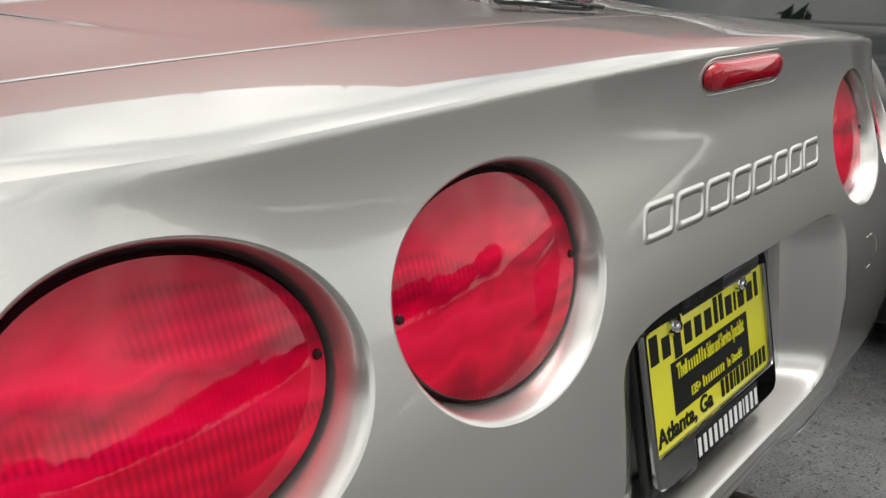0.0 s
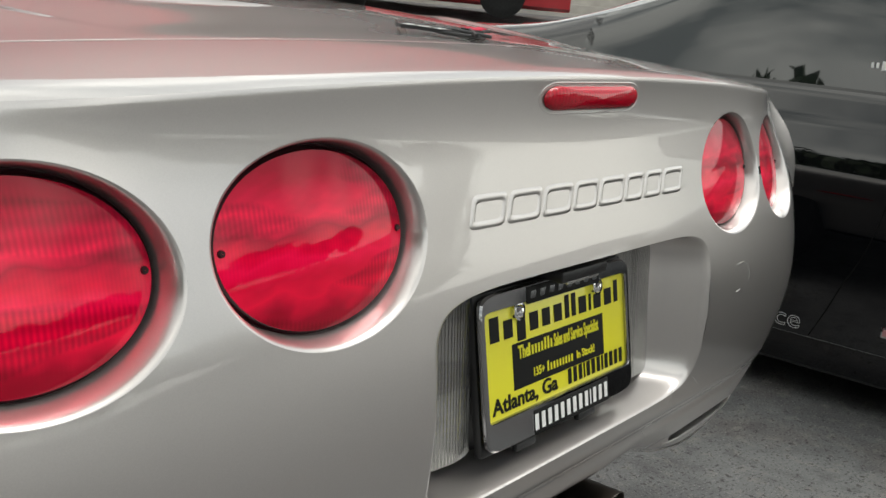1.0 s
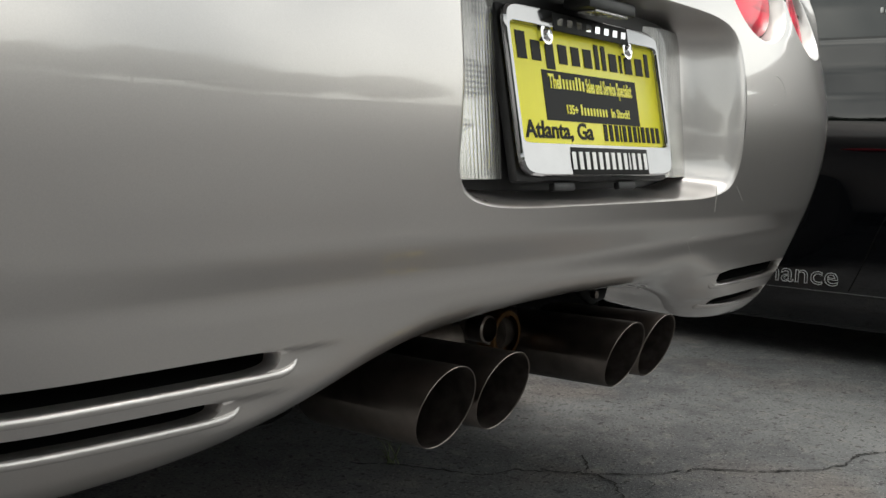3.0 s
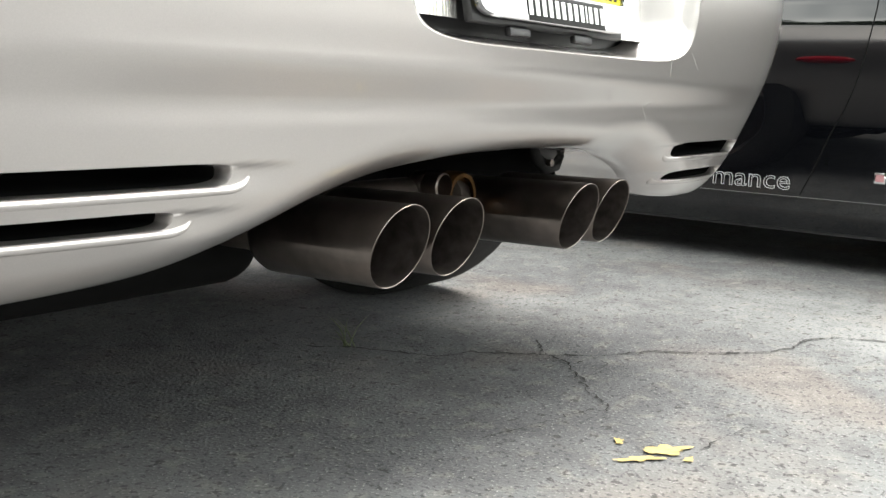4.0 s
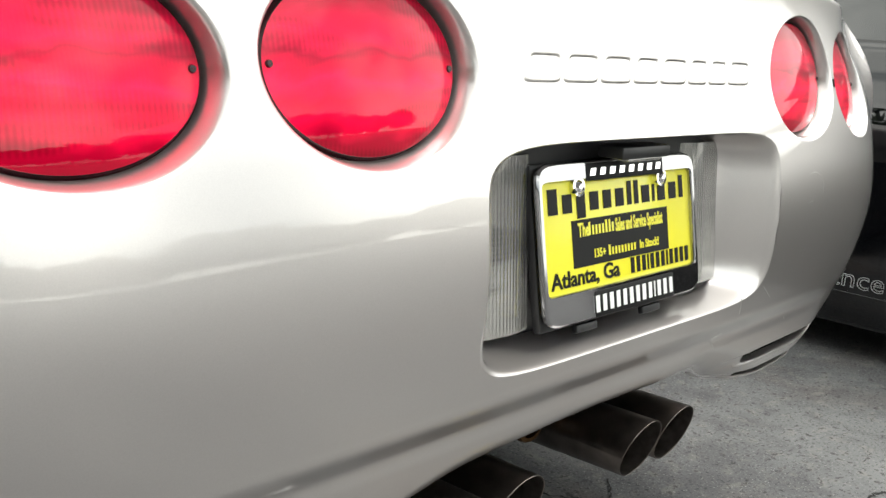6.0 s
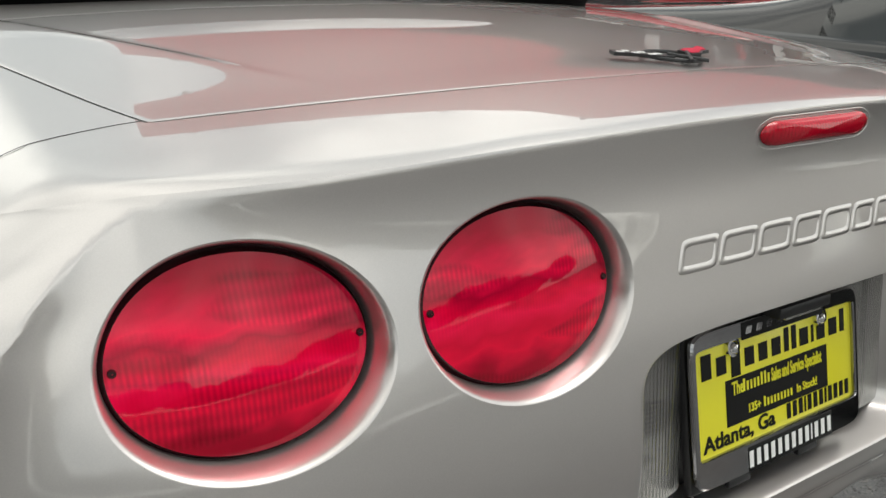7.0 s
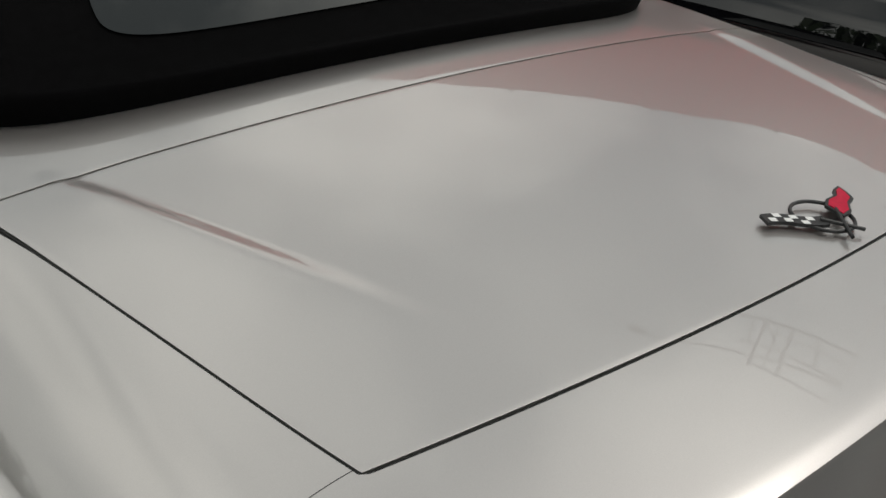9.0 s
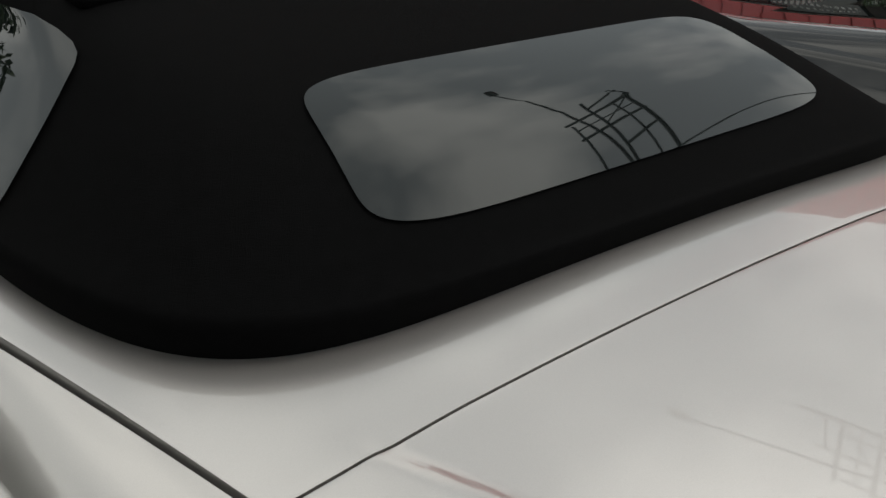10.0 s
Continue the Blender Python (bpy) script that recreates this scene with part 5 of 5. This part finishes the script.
def simple_car(name, label, paint, m):
    """A low sports car seen in part: lofted body, cabin, wheels, lamps."""
    ob = thing(name, label, "car")
    SEC = [(0.78, 0.16), (0.88, 0.2), (0.91, 0.4), (0.90, 0.6), (0.86, 0.74), (0.76, 0.82), (0.4, 0.85), (0.0, 0.86)]

    def bodyp(y, k):
        g = -1 if k < 0 else 1
        a = abs(k)
        i = min(int(a), len(SEC) - 2)
        w, z = lerp(SEC[i][0], SEC[i + 1][0], a - i), lerp(SEC[i][1], SEC[i + 1][1], a - i)
        e = step(1.5, 2.25, abs(y))
        return m @ Vector((g * w * (1 - 0.35 * e * e), y, z - (0.30 if y < 0 else 0.05) * e * step(0.45, 0.85, z)))

    ks = [-v for v in np.arange(0.001, 7.0, 0.5)] + [7.0] + [v for v in np.arange(6.5, -0.01, -0.5)]
    sheet("body", bodyp, list(np.linspace(-2.25, 2.25, 46)), ks, paint, ob, sharp=50)

    def cab(y, k):
        zt = table(y, [(-0.75, 0.84), (-0.2, 1.08), (0.2, 1.18), (0.7, 1.17), (1.3, 1.02), (1.9, 0.87)])
        rows = [(0.78, 0.80), (0.62, lerp(0.82, zt, 0.85)), (0.58, zt), (0.3, zt + 0.02), (0.0, zt + 0.03)]
        g = -1 if k < 0 else 1
        a = min(abs(k), 3.999)
        i = int(a)
        return m @ Vector((g * lerp(rows[i][0], rows[i + 1][0], a - i), y, lerp(rows[i][1], rows[i + 1][1], a - i)))

    ysc = list(np.linspace(-0.75, 1.9, 30))
    for g in (-1, 1):
        sheet("side_window", cab, ysc, [g * v for v in (0.001, 0.3, 0.6, 1.0)], GLASS, ob)
    sheet("roof", cab, ysc, [-2, -2.5, -3, -3.5, -3.99, 3.99, 3.5, 3, 2.5, 2], paint, ob, sharp=50)
    for g in (-1, 1):
        for yy in (-1.3, 1.3):
            bm = bm_lathe([(0.001, -0.1), (0.2, -0.12), (0.24, -0.12), (0.32, -0.1), (0.32, 0.1), (0.24, 0.12), (0.2, 0.12), (0.001, 0.1)], 28, m @ Matrix.Translation((g * 0.80, yy, 0.32)) @ Matrix.Rotation(math.pi / 2, 4, "Y"))
            part("wheel", bm, RUBBER, ob)
        hl = bmesh.new()
        bmesh.ops.create_uvsphere(hl, u_segments=16, v_segments=10, radius=1.0)
        bmesh.ops.transform(hl, matrix=m @ Matrix.Translation((g * 0.62, -1.88, 0.66)) @ Matrix.Diagonal((0.13, 0.22, 0.07, 1)), verts=hl.verts)
        part("headlamp", hl, CLEAR, ob, "clear headlamp")
    return ob


simple_car("red_car", "bright red sports car with clear headlamps", RED_PAINT, Matrix.Translation((10.4, 9.1, ground_z(10.4, 9.1))) @ Matrix.Rotation(radians(35), 4, "Z"))

# ---- ground: cracks, paint, a weed ----
CRACK = material("crack_shadow", (0.018, 0.017, 0.016), 0.95, 0, 0, 0, 0.4, 60.0)
OLD_PAINT = material("old_yellow_paint", (0.44, 0.34, 0.13), 0.8, 0, 0, 0, 0.25, 60.0, 0.5, 200.0)


def crack(points, width, seed):
    rng = random.Random(seed)
    pts = []
    for (ax, ay), (bx, by) in zip(points, points[1:]):
        n = max(2, int(math.hypot(bx - ax, by - ay) / 0.008))
        pts += [(lerp(ax, bx, k / n) + rng.gauss(0, 0.0026), lerp(ay, by, k / n) + rng.gauss(0, 0.0026)) for k in range(n)]
    verts, faces = [], []
    for i, (x, y) in enumerate(pts):
        (x0, y0), (x1, y1) = pts[max(0, i - 1)], pts[min(len(pts) - 1, i + 1)]
        d = math.hypot(x1 - x0, y1 - y0) or 1
        w = width * (0.2 + 1.2 * rng.random() ** 1.5) / 2
        nx, ny = -(y1 - y0) / d * w, (x1 - x0) / d * w
        verts += [(x + nx, y + ny, 0.0022), (x - nx, y - ny, 0.0022)]
        if i:
            faces.append((2 * i - 2, 2 * i - 1, 2 * i + 1, 2 * i))
    ob = add("crack", mesh_from("crack", verts, faces, smooth=False), CRACK, ground)
    return ob


crack([(0.26, 0.62), (0.305, 0.563), (0.337, 0.488), (0.365, 0.413), (0.432, 0.388), (0.502, 0.287), (0.56, 0.212), (0.665, 0.153), (0.71, 0.085), (0.797, 0.001), (0.868, -0.029), (0.955, -0.03), (1.018, -0.072), (1.052, -0.149), (1.157, -0.196), (1.45, -0.40)], 0.0055, 1)
crack([(0.509, 0.291), (0.496, 0.239), (0.436, 0.179), (0.375, 0.131), (0.33, 0.075), (0.294, 0.057)], 0.0045, 2)
crack([(0.509, 0.291), (0.573, 0.338), (0.589, 0.357)], 0.004, 3)
crack([(0.303, 0.078), (0.234, 0.096), (0.147, 0.117), (0.076, 0.134)], 0.002, 4)
crack([(0.246, -0.102), (0.364, -0.121), (0.398, -0.142)], 0.002, 5)
rng = random.Random(21)
for k in range(26):  # short hairline cracks in the worn surface
    x, y, a = rng.uniform(0.2, 1.5), rng.uniform(-0.7, 0.4), rng.uniform(-0.9, 0.2)
    h = rng.uniform(0.02, 0.06)
    crack([(x, y), (x + h * math.cos(a), y + h * math.sin(a)), (x + 1.8 * h * math.cos(a + 0.4), y + 1.8 * h * math.sin(a + 0.4))], 0.0016, 60 + k)


def paint_spot(x, y, rx, ry, turn, seed):
    rng = random.Random(seed)
    n = 40
    ph = [rng.random() * 6.28 for _ in range(6)]
    pts = []
    for k in range(n):
        a = 2 * math.pi * k / n
        r = 1 + sum(0.13 * math.sin((j + 2) * a + ph[j]) for j in range(6)) + rng.gauss(0, 0.05)
        px, py = rx * r * math.cos(a), ry * r * math.sin(a)
        pts.append((x + px * math.cos(turn) - py * math.sin(turn), y + px * math.sin(turn) + py * math.cos(turn), 0.003))
    add("paint_fleck", mesh_from("paint_fleck", pts, [tuple(range(n))], smooth=False), OLD_PAINT, ground)


for a in ((0.197, -0.011, 0.010, 0.006, 0.5, 1), (0.208, -0.072, 0.030, 0.016, -0.8, 2), (0.156, -0.060, 0.028, 0.008, -0.7, 3), (0.196, -0.109, 0.008, 0.006, 0, 4), (0.05, -0.33, 0.012, 0.008, 0.3, 5)):
    paint_spot(*a)
weed = thing("weed", "small sprig of grass growing from the crack", "weed")
rng = random.Random(4)
GRASS = material("grass_blade", (0.05, 0.065, 0.022), 0.6, 0, 0, 0, 0.3, 40.0)
for k in range(7):
    a, h = rng.random() * 6.28, 0.02 + 0.045 * rng.random()
    lean = 0.015 + 0.03 * rng.random()
    b0 = Vector((0.308 + rng.gauss(0, 0.008), 0.571 + rng.gauss(0, 0.008), 0.0))
    part("blade", bm_tube([b0, b0 + Vector((lean * 0.4 * math.cos(a), lean * 0.4 * math.sin(a), h * 0.6)), b0 + Vector((lean * math.cos(a), lean * math.sin(a), h))], [0.0012, 0.001, 0.0003], 5), GRASS, weed)

# ---- behind the camera, seen in reflections: a street lamp, a sign frame, trees ----
sign = thing("sign_frame", "open dark steel sign frame and lamp on a post", "sign")


def out_there(az, z, d=14.0):
    """A place round the car by bearing and height."""
    return (-0.05 + d * math.cos(radians(az + 3)), 1.03 + d * math.sin(radians(az + 3)), z)


part("post", bm_tube([out_there(6.0, 0), out_there(6.0, 12.5)], 0.016, 8), BLACK, sign)
for z, lo, hi, r in ((11.05, 6.0, 17.3, 0.045), (11.45, 6.0, 14.0, 0.025), (12.0, 6.0, 15.5, 0.035), (12.75, 6.0, 13.0, 0.03)):
    part("beam", bm_tube([out_there(lo, z), out_there(hi, z)], r, 8), BLACK, sign)
for az, top, r in ((15.5, 12.0, 0.03), (14.2, 12.85, 0.05), (11.4, 12.85, 0.05), (9.0, 12.0, 0.04), (12.8, 12.75, 0.025)):
    part("upright", bm_tube([out_there(az, 11.05), out_there(az - 0.8, top)], r, 8), BLACK, sign)
part("brace", bm_tube([out_there(14.1, 11.1), out_there(11.5, 12.0)], 0.02, 6), BLACK, sign)
part("lamp_arm", bm_tube([out_there(6.0, 12.1), out_there(15.0, 12.5), out_there(25.6, 12.4)], [0.04, 0.035, 0.022], 8), BLACK, sign)
hx, hy, hz = out_there(25.8, 12.37)
part("lamp_head", bm_box(hx - 0.1, hx + 0.1, hy - 0.2, hy + 0.2, hz - 0.12, hz + 0.02, 0.04), BLACK, sign, "small lamp head")
rng = random.Random(9)
spots = [(-13 - 3 * rng.random(), -8 + 2.9 * k, 6.8 + 2.4 * rng.random(), 2.9) for k in range(10)] + [(-3.5 - 4.2 * k, 17.5 + 2.5 * rng.random(), 6.5 + 2.0 * rng.random(), 2.6) for k in range(4)] + [(-45 + 6 * k, -48 - 6 * rng.random(), 6 + 4.5 * rng.random(), 5.0 + 1.5 * rng.random()) for k in range(17)]
for i, (x, y, h, w) in enumerate(spots):
    tree = thing("tree", "broad dark green tree at the edge of the lot", "tree", "trees round the lot")
    v, f = foliage(4200, (w, w, h * 0.48), 0.24 if w < 3 else 0.4, 100 + i)
    add("crown", mesh_from("crown", [Vector((x, y, h * 0.55)) + p for p in v], f, smooth=False), LEAF, tree)
    part("trunk", bm_tube([(x, y, 0), (x + 0.1, y, h * 0.3), (x, y, h * 0.7)], [0.22, 0.18, 0.1], 8), BARK, tree)
